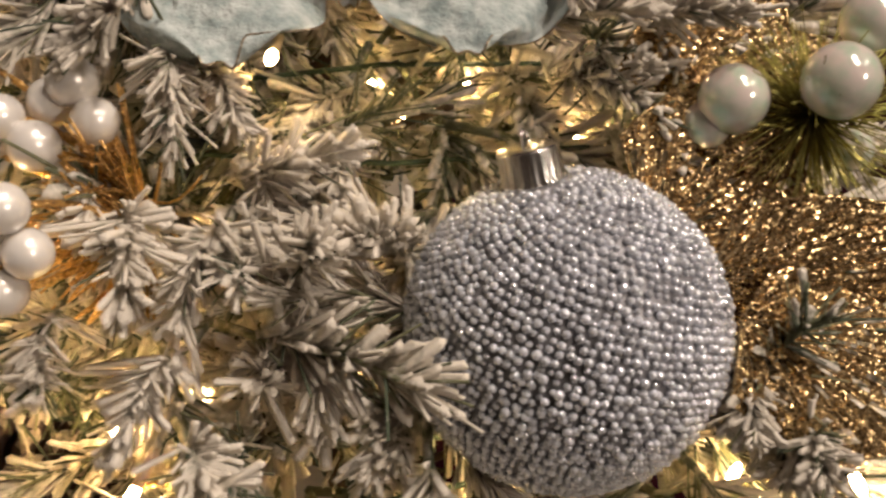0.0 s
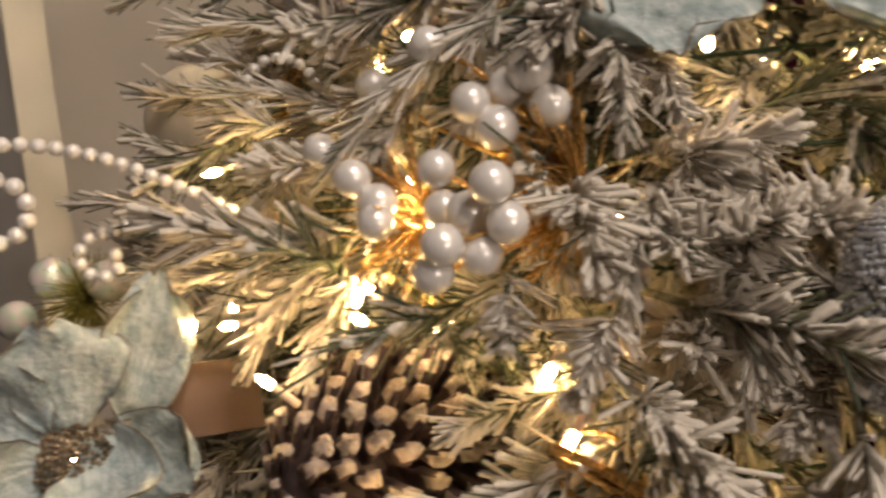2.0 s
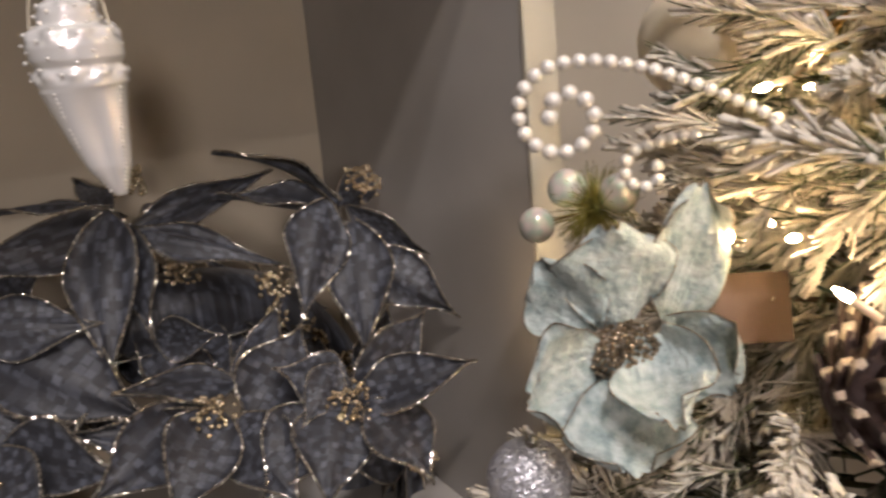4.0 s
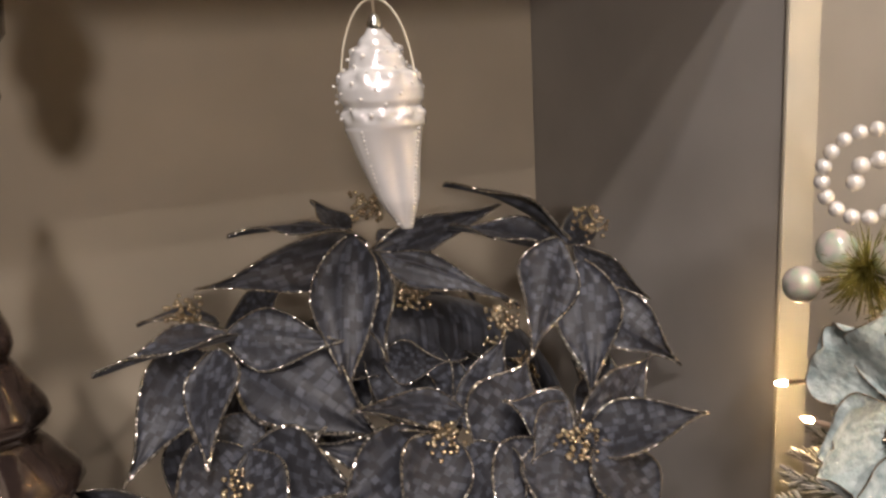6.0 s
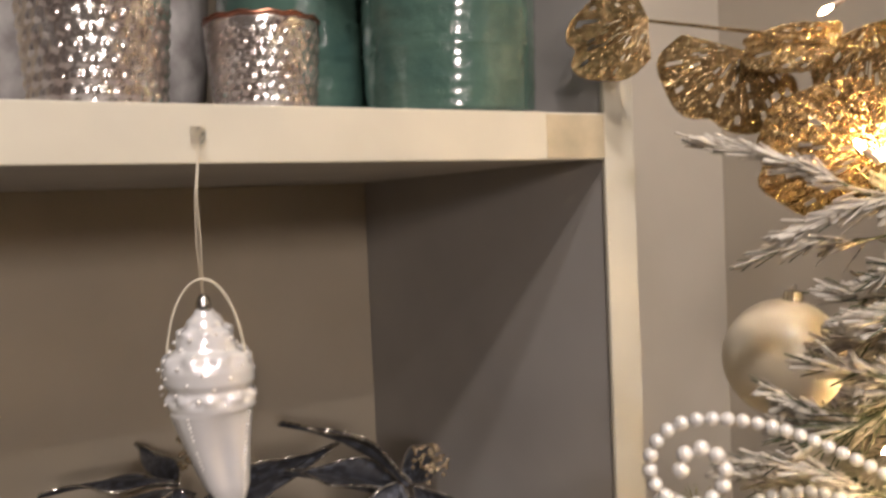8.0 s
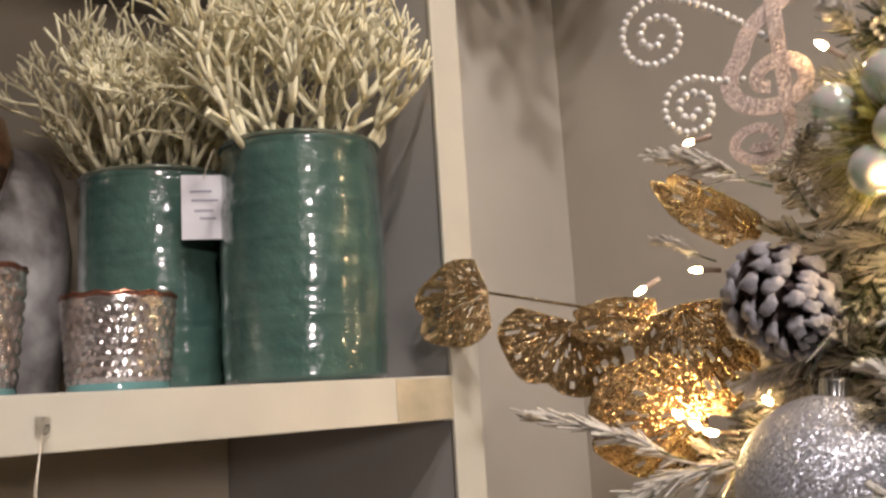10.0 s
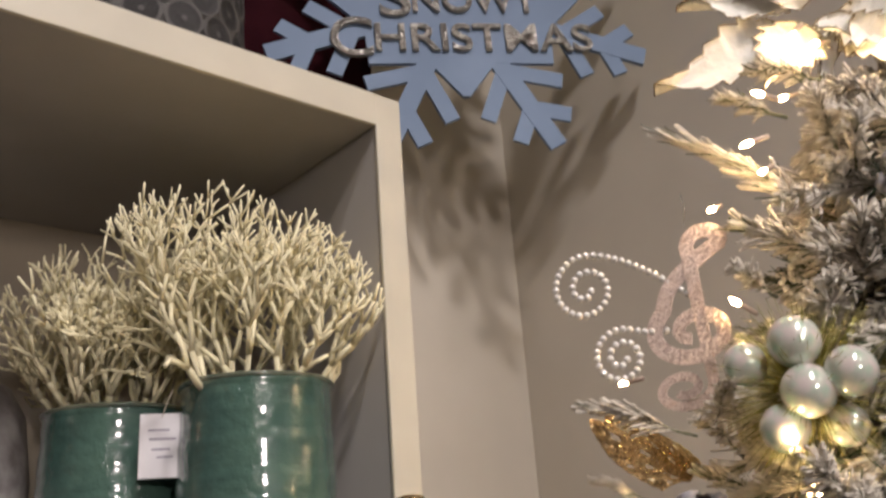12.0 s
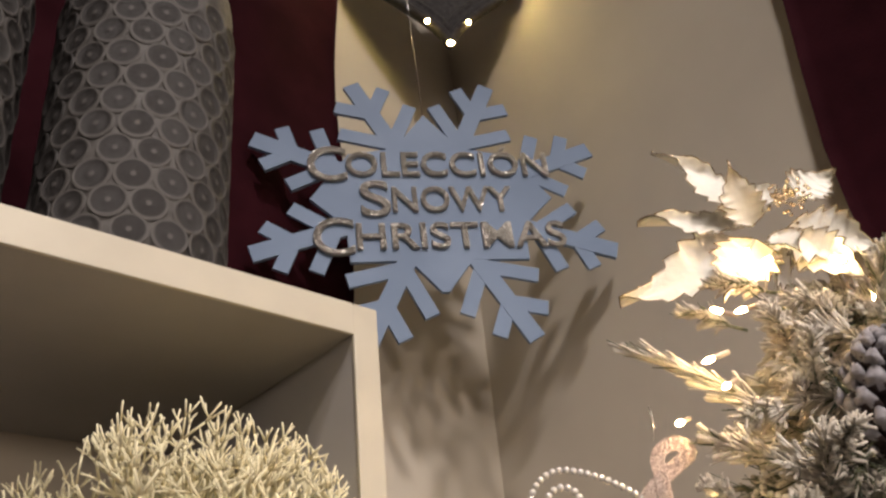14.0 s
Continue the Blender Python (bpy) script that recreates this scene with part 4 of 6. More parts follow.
def topper():
    c = Vector((0.294, 0.297, 1.768))
    ob = thing("poinsettia_topper", c, "ivory poinsettia tree topper with gold bead centre and glitter edges", "artificial flower")
    petals = [((-0.004, 0.023, -0.011), (-0.074, 0.106, -0.041), 0.056, 10), ((-0.009, 0.010, -0.014), (-0.035, 0.035, -0.062), 0.056, 0),
              ((-0.005, 0.013, 0.019), (-0.044, 0.054, 0.103), 0.034, 45), ((-0.006, 0.009, 0.003), (-0.026, 0.003, 0.059), 0.036, -25),
              ((0.010, -0.012, -0.010), (0.022, -0.074, -0.050), 0.058, -10), ((0.012, -0.015, -0.015), (0.003, -0.061, -0.077), 0.042, 20),
              ((0.020, -0.022, 0.023), (0.052, -0.049, 0.048), 0.042, 0), ((-0.001, 0.018, 0.009), (-0.054, 0.084, 0.036), 0.040, 50),
              ((-0.002, -0.008, -0.013), (-0.015, -0.027, -0.040), 0.030, -20), ((0.020, 0.004, 0.026), (0.038, 0.016, 0.070), 0.034, 0),
              ((0.02, 0.01, -0.01), (0.085, 0.03, -0.02), 0.050, 0)]
    for k, (b, e, w, roll) in enumerate(petals):
        v, f, rim = petal((Vector(e) - Vector(b)).length, w, 0.25, 0.10, 0.08, 400 + k, 42, 8, jag=0.40)
        q = face_along(b, e, (-0.72, -0.40, 0.02), roll * 0.6)
        v, f = moved((v, f), q)
        p = mesh_ob("petal", v, f, TOPPETAL, ob)
        rv, rf = tube([q @ r for r in rim], 0.0005, 4)
        mesh_ob("glitter_edge", rv, rf, GOLD, p, label="gold glitter edge")
    rg = random.Random(8)
    balls = []
    for k in range(70):
        d = Vector((rg.uniform(-1, 1), rg.uniform(-1, 1), rg.uniform(-0.2, 1))).normalized() * rg.uniform(0.006, 0.017)
        balls.append(moved(ico(0.0018, 1), Matrix.Translation(d * 1.1 + Vector((-0.032, -0.038, -0.008)))))
    v, f = join(balls)
    mesh_ob("flower_centre", v, f, GOLDBERRY, ob, label="gold bead centre")


topper()


# ---- string lights ----
lights = thing("string_lights", (AX, AY, 1.2), "string of warm white mini lights wound through the branches", "string lights")
BULB_V = [(0.0, -0.001), (0.0016, 0.0), (0.0020, 0.003), (0.0016, 0.006), (0.0004, 0.0085)]


def bulb_meshes():
    out = []
    for prof, material, nm in ((BULB_V, BULB, "bulb"), ([(0.0017, -0.013), (0.0019, -0.007), (0.0018, 0.0)], SOCKET, "socket")):
        v, f = lathe(prof, 10)
        me = bpy.data.meshes.new(nm)
        me.from_pydata(v, [], f)
        me.polygons.foreach_set("use_smooth", [True] * len(me.polygons))
        me.materials.append(material)
        out.append(me)
    return out


BULB_ME, SOCKET_ME = bulb_meshes()
rgl = random.Random(31)


def bulb(x, y, z, size=1.0):
    p = Vector((x - AX, y - AY, z - 1.2))
    out = Vector((x - AX, y - AY, 0)).normalized()
    d = out + Vector((rgl.uniform(-0.8, 0.8), rgl.uniform(-0.8, 0.8), rgl.uniform(-0.9, 0.9)))
    m = aim(p, p + d) @ Matrix.Diagonal((size, size, size, 1))
    b = new("socket", SOCKET_ME)
    b.parent = lights
    b.matrix_basis = m
    g = new("bulb", BULB_ME)
    g.parent = b
    tagged(g, "glowing warm white bulb")


bulb(0.223, 0.174, 1.187)
bulb(0.157, 0.171, 1.142)
bulb(0.173, -0.006, 1.072)
bulb(0.156, 0.151, 1.103)
bulb(0.232, 0.192, 1.201)
bulb(0.159, 0.354, 1.210)
bulb(0.072, 0.295, 1.122)
bulb(0.070, 0.292, 1.109)
bulb(0.102, 0.382, 1.160)
bulb(0.088, 0.364, 1.144)
bulb(0.094, 0.400, 1.093)
bulb(0.077, 0.413, 1.084)
bulb(0.095, 0.221, 1.096)
bulb(0.074, 0.200, 1.082)
bulb(0.079, 0.261, 1.152)
bulb(0.095, 0.403, 1.161)
bulb(0.082, 0.298, 1.118)
bulb(0.046, 0.321, 1.084)
bulb(0.058, 0.357, 1.101)
bulb(0.147, 0.218, 1.144)
bulb(0.211, 0.466, 1.412)
bulb(0.181, 0.493, 1.402)
bulb(0.179, 0.471, 1.313)
bulb(0.185, 0.462, 1.307)
bulb(0.191, 0.453, 1.303)
bulb(0.209, 0.424, 1.320)
bulb(0.196, 0.439, 1.254)
bulb(0.221, 0.468, 1.506)
bulb(0.200, 0.321, 1.640)
bulb(0.212, 0.312, 1.676)
bulb(0.213, 0.366, 1.610)
bulb(0.216, 0.361, 1.538)
bulb(0.191, 0.319, 1.408)
bulb(0.188, 0.326, 1.399)
bulb(0.218, 0.325, 1.625)
bulb(0.167, 0.315, 1.437)
bulb(0.272, 0.292, 1.728)
bulb(0.098, 0.600, 0.985)
bulb(0.108, 0.585, 0.960)
# three bulbs added below the topper to brighten its petals
bulb(0.275, 0.325, 1.700)
bulb(0.300, 0.250, 1.715)
bulb(0.255, 0.300, 1.735)
# bulbs deeper in the crown, seen only as glow between the needles
for i in range(75):
    z = 1.68 - 0.85 * (i / 75) ** 0.8
    a = math.pi + 1.9 * math.sin(i * 2.1 + 0.4)
    R = crown_radius(z) * (0.55 + 0.25 * rgl.random())
    bulb(AX + math.cos(a) * R, AY + math.sin(a) * R, z)
# extra hidden bulbs added to lift the warm glow in the middle of the crown
for i in range(26):
    z = 1.22 - 0.22 * (i / 26)
    a = math.pi * (0.95 + 0.42 * math.sin(i * 2.7))
    R = crown_radius(z) * (0.72 + 0.14 * rgl.random())
    bulb(AX + math.cos(a) * R, AY + math.sin(a) * R, z)
for k in range(4):
    pts = []
    for i in range(60):
        z = 1.65 - 0.8 * i / 59
        a = math.pi + 1.7 * math.sin(i * 0.42 + k * 1.5)
        R = crown_radius(z) * 0.72
        pts.append((math.cos(a) * R, math.sin(a) * R, z - 1.2 + 0.01 * math.sin(i * 1.7 + k)))
    v, f = tube(pts, 0.0011, 5)
    mesh_ob("cord", v, f, CORD, lights, label="thin green cord")


# single branch tips that stand out of the crown
hero((0.136, 0.212, 1.243), (0.079, 0.213, 1.211), 1, 1.10)
hero((0.117, 0.207, 1.220), (0.092, 0.190, 1.184), 5, 1.00)
hero((0.122, 0.201, 1.209), (0.108, 0.176, 1.186), 0, 0.90)
hero((0.184, 0.177, 1.198), (0.127, 0.181, 1.170), 0, 1.20)
hero((0.172, 0.176, 1.186), (0.139, 0.160, 1.165), 2, 1.10)
hero((0.150, 0.145, 1.154), (0.100, 0.179, 1.147), 1, 1.20)
hero((0.130, 0.125, 1.126), (0.087, 0.158, 1.140), 6, 0.80)
hero((0.114, 0.188, 1.158), (0.077, 0.185, 1.130), 2, 1.20)
hero((0.091, 0.189, 1.123), (0.050, 0.186, 1.103), 3, 1.10)
hero((0.132, 0.189, 1.097), (0.084, 0.159, 1.115), 2, 1.50)
hero((0.150, 0.164, 1.104), (0.098, 0.150, 1.093), 4, 1.20)
hero((0.147, 0.192, 1.149), (0.107, 0.180, 1.153), 0, 1.20)
hero((0.206, 0.121, 1.215), (0.168, 0.059, 1.223), 3, 1.00)
hero((0.219, 0.111, 1.196), (0.184, 0.061, 1.204), 1, 1.00)
hero((0.214, 0.088, 1.181), (0.168, 0.051, 1.173), 4, 0.80)
hero((0.184, 0.036, 1.098), (0.170, 0.003, 1.123), 9, 1.00)
hero((0.167, 0.033, 1.111), (0.144, 0.029, 1.092), 0, 1.00)
hero((0.238, 0.151, 1.193), (0.186, 0.142, 1.164), 5, 1.20)
hero((0.234, 0.134, 1.203), (0.195, 0.105, 1.182), 6, 1.20)
hero((0.077, 0.226, 1.135), (0.053, 0.213, 1.116), 7, 1.10)
hero((0.145, 0.144, 1.095), (0.105, 0.136, 1.079), 1, 1.10)
hero((0.179, 0.019, 1.085), (0.144, 0.014, 1.080), 6, 1.10)
hero((0.114, 0.249, 1.225), (0.060, 0.286, 1.178), 5, 0.90)
hero((0.124, 0.309, 1.176), (0.081, 0.379, 1.199), 5, 0.90)
hero((0.148, 0.363, 1.224), (0.089, 0.413, 1.223), 6, 0.90)
hero((0.096, 0.319, 1.132), (0.060, 0.350, 1.086), 5, 1.00)
hero((0.102, 0.309, 1.127), (0.062, 0.316, 1.085), 6, 0.90)
hero((0.101, 0.386, 1.115), (0.079, 0.398, 1.086), 7, 0.90)
hero((0.102, 0.418, 1.132), (0.061, 0.469, 1.146), 8, 0.80)
hero((0.091, 0.285, 1.118), (0.080, 0.251, 1.096), 9, 1.00)
hero((0.107, 0.354, 1.134), (0.086, 0.369, 1.160), 1, 1.00)
hero((0.126, 0.291, 1.088), (0.104, 0.240, 1.085), 10, 1.20)
hero((0.119, 0.380, 1.109), (0.083, 0.427, 1.102), 6, 0.90)
hero((0.168, 0.468, 1.288), (0.088, 0.517, 1.321), 1, 0.80)
hero((0.184, 0.425, 1.286), (0.115, 0.484, 1.261), 0, 1.10)
hero((0.189, 0.400, 1.212), (0.130, 0.458, 1.228), 6, 1.10)
hero((0.177, 0.469, 1.259), (0.134, 0.520, 1.247), 8, 0.80)
hero((0.181, 0.405, 1.254), (0.126, 0.432, 1.240), 5, 1.10)
hero((0.222, 0.401, 1.324), (0.177, 0.420, 1.336), 0, 1.00)
hero((0.242, 0.400, 1.446), (0.203, 0.398, 1.465), 1, 1.00)
hero((0.210, 0.464, 1.421), (0.190, 0.489, 1.435), 3, 0.50)
hero((0.267, 0.316, 1.601), (0.186, 0.371, 1.660), 5, 1.00)
hero((0.260, 0.292, 1.644), (0.227, 0.284, 1.672), 0, 1.10)
hero((0.263, 0.283, 1.619), (0.228, 0.259, 1.643), 1, 1.00)
hero((0.249, 0.306, 1.599), (0.200, 0.313, 1.595), 2, 1.00)
hero((0.253, 0.292, 1.534), (0.200, 0.260, 1.569), 0, 1.20)
hero((0.224, 0.344, 1.544), (0.193, 0.350, 1.558), 3, 0.80)
hero((0.196, 0.380, 1.465), (0.167, 0.346, 1.479), 2, 0.70)
hero((0.171, 0.400, 1.457), (0.127, 0.436, 1.475), 4, 0.80)
hero((0.214, 0.282, 1.526), (0.189, 0.286, 1.531), 1, 0.90)
hero((0.251, 0.328, 1.680), (0.228, 0.355, 1.696), 6, 0.90)
hero((0.225, 0.266, 1.553), (0.199, 0.235, 1.567), 2, 1.00)
hero((0.283, 0.307, 1.709), (0.244, 0.331, 1.714), 7, 1.00)
hero((0.294, 0.298, 1.694), (0.299, 0.267, 1.685), 6, 1.00)
hero((0.167, 0.030, 1.110), (0.128, 0.023, 1.096), 0, 1.00)
hero((0.156, 0.021, 1.107), (0.140, 0.004, 1.133), 9, 0.90)
hero((0.207, 0.075, 1.216), (0.166, 0.031, 1.220), 1, 0.90)
hero((0.221, 0.107, 1.200), (0.169, 0.060, 1.190), 5, 1.00)
hero((0.160, 0.012, 1.090), (0.126, 0.004, 1.088), 6, 1.00)
hero((0.159, 0.137, 1.093), (0.106, 0.129, 1.085), 2, 1.10)


# ---- things on the shelves ----
def glaze():
    m = mat("green_crackle_glaze", (0.082, 0.145, 0.115), 0.11, noise_scale=25, dark=(0.045, 0.092, 0.08), coat=1.0, bump=1.0, bump_scale=110)
    return m


GLAZE = glaze()
RIMGLAZE = mat("worn_rim_glaze", (0.16, 0.17, 0.12), 0.2, noise_scale=90, dark=(0.08, 0.11, 0.085), coat=0.8)
POTIN = mat("dark_pot_inside", (0.06, 0.09, 0.07), 0.5, noise_scale=30)
CORAL = mat("cream_coral", (0.92, 0.85, 0.58), 0.8, noise_scale=90, noise_mix=0.18, bump=0.5, bump_scale=500)
MERCURY = mat("mercury_glass", (0.80, 0.77, 0.74), 0.16, metal=0.85, noise_scale=55, dark=(0.48, 0.40, 0.36), coat=0.8)
COPRIM = mat("copper_rim", (0.45, 0.20, 0.13), 0.25, metal=0.9, noise_scale=120, noise_mix=0.4)
TEALGLASS = mat("teal_foot_glass", (0.16, 0.33, 0.32), 0.12, coat=0.8, noise_scale=30)
COPGLASS = mat("copper_glass", (0.36, 0.19, 0.11), 0.12, metal=0.8, noise_scale=60, dark=(0.12, 0.06, 0.04), coat=0.8)
PINKGLASS = mat("dusky_pink_glass", (0.11, 0.075, 0.062), 0.14, metal=0.6, noise_scale=25, dark=(0.045, 0.034, 0.03), coat=0.7)
MARBLED = mat("white_marbled_glass", (0.46, 0.44, 0.425), 0.3, noise_scale=34, dark=(0.17, 0.15, 0.145), coat=0.4)
SHELLM = mat("pearl_glass_shell", (0.88, 0.87, 0.87), 0.20, coat=1.0, metal=0.30, thin=480, noise_scale=40, noise_mix=0.06)
PAPER = mat("white_paper", (0.72, 0.70, 0.72), 0.6, noise_scale=60, noise_mix=0.08)
INK = mat("grey_ink", (0.32, 0.30, 0.36), 0.7)
THREAD = mat("cream_cord", (0.62, 0.56, 0.44), 0.6)
CLEAR = mat("clear_plastic", (0.95, 0.94, 0.92), 0.05, trans=1.0, ior=1.3)
GREYPOT = mat("grey_stoneware", (0.034, 0.031, 0.030), 0.5, noise_scale=60, dark=(0.022, 0.020, 0.019), bump=0.4, bump_scale=300)
GREYPALE = mat("pale_stoneware_ridge", (0.120, 0.112, 0.105), 0.55, noise_scale=60, noise_mix=0.5, bump=0.3)
TOPZS = Z_TOP + ST
MIDZ = Z_MID + ST


def green_pot(at, r, h, seed):
    ob = thing("green_pot", at, "green crackle-glazed ceramic pot holding cream coral", "plant pot", "green pots on the shelf")
    rg = random.Random(seed)
    prof = [(r * 0.90, 0.0), (r * 0.93, 0.003)]
    n = 60
    for k in range(n + 1):
        z = 0.004 + (h - 0.008) * k / n
        s = k / n
        rr = r * (0.93 + 0.06 * math.sin(math.pi * (0.2 + 0.7 * s)) + 0.02 * max(0, s - 0.9) * 10 * 0.5)
        rr += 0.00016 * math.sin(z * 520 + seed) + 0.0003 * math.sin(z * 233 + seed * 2)
        if abs(s - 0.28) < 0.012 or abs(s - 0.62) < 0.012:
            rr -= 0.0008
        prof.append((rr, z))
    prof += [(r * 0.985, h), (r * 0.955, h + 0.0012), (r * 0.93, h - 0.001), (r * 0.90, h - 0.03), (r * 0.02, h - 0.035)]
    v, f = lathe(prof, 96, lambda a, z: 0.006 * math.sin(2 * a + seed + z * 20) + 0.003 * math.sin(5 * a + z * 45))
    mesh_ob("pot_body", v, f, GLAZE, ob)
    v, f = tube([(math.cos(t) * r * 0.972, math.sin(t) * r * 0.972, h + 0.0012) for t in [k * math.pi / 32 for k in range(65)]], 0.0021, 6)
    mesh_ob("rim", v, f, RIMGLAZE, ob, label="thinner brownish glaze on the rim")
    return ob


def coral(at, height, radius, seed, stems, label):
    ob = thing("coral", at, label, "coral", "corals in the pots")
    rg = random.Random(seed)

    def grow(p, d, ln, r, depth, out):
        q = p + d * ln
        mid = p.lerp(q, 0.5) + Vector((rg.uniform(-1, 1), rg.uniform(-1, 1), rg.uniform(-1, 1))) * ln * 0.07
        if math.hypot(q.x + 0.012, q.y) > 0.122 or q.x > 0.080 or q.z > height * (1.05 - 0.45 * (math.hypot(q.x + 0.030, q.y) / 0.115) ** 2):
            return
        out.append(tube([p, mid, q], r, 5, 0.82))
        if depth == 0:
            return
        axis = Vector((rg.uniform(-1, 1), rg.uniform(-1, 1), rg.uniform(-0.4, 0.4)))
        axis = (axis - d * axis.dot(d)).normalized()
        for sign in ((1, -1, 0.2) if rg.random() < 0.10 else (1, -1)):
            dd = d + axis * sign * math.tan(radians(rg.uniform(13, 40))) + Vector((0, 0, 0.17))
            grow(q, dd.normalized(), ln * rg.uniform(0.74, 1.0), r * 0.835, depth - 1, out)

    for s in range(stems):
        a = s * 2.4 + seed
        tilt = 0.10 + 0.85 * (s / stems)
        d = Vector((math.cos(a) * tilt, math.sin(a) * tilt, 1)).normalized()
        out = []
        grow(Vector((math.cos(a) * radius * 0.20, math.sin(a) * radius * 0.20, -0.03)), d, height * rg.uniform(0.165, 0.215), 0.0036, 7, out)
        v, f = join(out)
        mesh_ob("coral_stem", v, f, CORAL, ob)["kind"] = "stuff"
    return ob


green_pot((0.038, 0.708, MIDZ), 0.0640, 0.182, 1)
green_pot((-0.033, 0.822, MIDZ), 0.0640, 0.174, 4)
coral((0.036, 0.708, MIDZ + 0.170), 0.205, 0.10, 3, 10, "cream branching coral standing in a green pot")
coral((-0.035, 0.822, MIDZ + 0.162), 0.160, 0.09, 8, 9, "paler cream branching coral in the rear pot")

tagp = thing("price_tag", (-0.0335, 0.731, 1.489), "white paper price tag hanging between the green pots", "price tag")
tm = pose(0, 0, 0, 90, 0, -27)
bm = box_bm((-0.0165, -0.025, -0.0004), (0.0165, 0.025, 0.0004), 0.0003)
bm.transform(tm)
part("card", bm, PAPER, tagp, smooth=False)
for k, (x, y, w) in enumerate(((-0.002, 0.012, 0.016), (0.001, 0.005, 0.020), (0.0, -0.003, 0.014), (0.003, -0.009, 0.012))):
    bm = box_bm((x - w / 2, y - 0.0008, 0.0005), (x + w / 2, y + 0.0008, 0.0007))
    bm.transform(tm)
    part("print_bar", bm, INK, tagp, smooth=False)
v, f = tube([tm @ Vector((0, 0.022, 0.0006)), tm @ Vector((0.004, 0.034, 0.002)), tm @ Vector((0.008, 0.045, 0.001))], 0.0005, 4)
mesh_ob("string", v, f, THREAD, tagp)


def mercury_cup(at, r, h, label):
    ob = thing("mercury_glass_cup", at, label, "glass cup", "mercury glass cups on the shelf")
    prof = [(r * 0.86, 0), (r * 0.88, 0.003)]
    n = 44
    for k in range(n + 1):
        s = k / n
        prof.append((r * (0.88 + 0.12 * s), 0.003 + (h - 0.006) * s))
    prof += [(r * 1.0, h), (r * 0.96, h + 0.0005), (r * 0.93, h - 0.003), (r * 0.86, 0.008), (0.001, 0.006)]

    def dimple(a, z):
        if z < h * 0.1 or z > h * 0.93:
            return 0.0
        row = z / h * 9
        return 0.045 * abs(math.sin(row * math.pi)) ** 0.6 * (abs(math.sin(13 * a + (math.pi / 2 if int(row) % 2 else 0))) ** 0.7) - 0.02

    v, f = lathe(prof, 156, dimple)
    mesh_ob("cup_body", v, f, MERCURY, ob, label="silvered dimpled glass")
    pts = [(math.cos(a) * r * 0.985, math.sin(a) * r * 0.985, h + 0.001 + 0.0008 * math.sin(13 * a)) for a in [k * 2 * math.pi / 52 for k in range(53)]]
    v, f = tube(pts, 0.0019, 6)
    mesh_ob("rim", v, f, COPRIM, ob, label="copper coloured rim")
    v, f = lathe([(r * 0.885, 0.0006), (r * 0.90, 0.004), (r * 0.885, 0.007)], 60)
    mesh_ob("foot", v, f, TEALGLASS, ob, label="teal tinted foot")
    return ob


mercury_cup((-0.103, 0.716, MIDZ), 0.0375, 0.064, "small silvered mercury glass cup with a copper rim")
mercury_cup((-0.205, 0.735, MIDZ), 0.046, 0.082, "wider silvered mercury glass cup with a copper rim")

fin = thing("glass_finial", (-0.190, 0.840, MIDZ), "copper glass finial ornament standing behind the cup", "ornament")
prof = [(0.026, 0), (0.028, 0.004), (0.010, 0.012), (0.007, 0.05), (0.013, 0.06), (0.007, 0.07), (0.010, 0.10), (0.018, 0.105), (0.010, 0.112),
        (0.024, 0.135), (0.041, 0.160), (0.048, 0.185), (0.042, 0.212), (0.022, 0.232), (0.010, 0.24), (0.004, 0.30), (0.001, 0.31)]
v, f = lathe(prof, 40, lambda a, z: 0.03 * math.cos(10 * a))
mesh_ob("finial_body", v, f, COPGLASS, fin)
vase = thing("marbled_vase", (-0.135, 0.945, MIDZ), "white and grey marbled glass vase at the shelf back", "vase")
v, f = lathe([(0.05, 0), (0.055, 0.004), (0.062, 0.06), (0.066, 0.13), (0.058, 0.19), (0.045, 0.215), (0.042, 0.217), (0.05, 0.18), (0.055, 0.02), (0.001, 0.015)], 48)
mesh_ob("vase_body", v, f, MARBLED, vase)
vase2 = copy_thing(vase, pose(-0.265, 0.955, MIDZ))


def glass_tree(at, h, label):
    ob = thing("glass_tree", at, label, "ornament", "glass trees on the shelf")
    prof = [(0.05, 0), (0.055, 0.006), (0.02, 0.02), (0.018, 0.05)]
    tiers = 5
    for k in range(tiers):
        z0 = 0.05 + (h - 0.09) * k / tiers
        z1 = 0.05 + (h - 0.09) * (k + 1) / tiers
        R = 0.095 * (1 - k / (tiers + 0.6))
        prof += [(R * 0.9, z0), (R, z0 + 0.008), (R * 0.96, z0 + 0.018), (R * 0.62, z1 - 0.012), (R * 0.5, z1 - 0.003)]
    prof += [(0.006, h - 0.03), (0.008, h - 0.012), (0.001, h)]
    v, f = lathe(prof, 40, lambda a, z: 0.02 * math.cos(8 * a + z * 30))
    mesh_ob("tree_body", v, f, PINKGLASS, ob)
    return ob


glass_tree((-0.432, 0.83, Z_LOW + ST), 0.372, "dark dusky pink glass tree standing in the lower compartment")
pend = thing("hanging_glass_drop", (-0.412, 0.80, 1.175), "dark pink glass drop hanging in the lower compartment", "ornament")
v, f = lathe([(0.001, 0), (0.014, 0.012), (0.026, 0.035), (0.022, 0.06), (0.034, 0.075), (0.036, 0.10), (0.018, 0.125), (0.006, 0.135), (0.002, 0.16)], 32, lambda a, z: 0.03 * math.cos(8 * a))
mesh_ob("drop_body", v, f, PINKGLASS, pend)


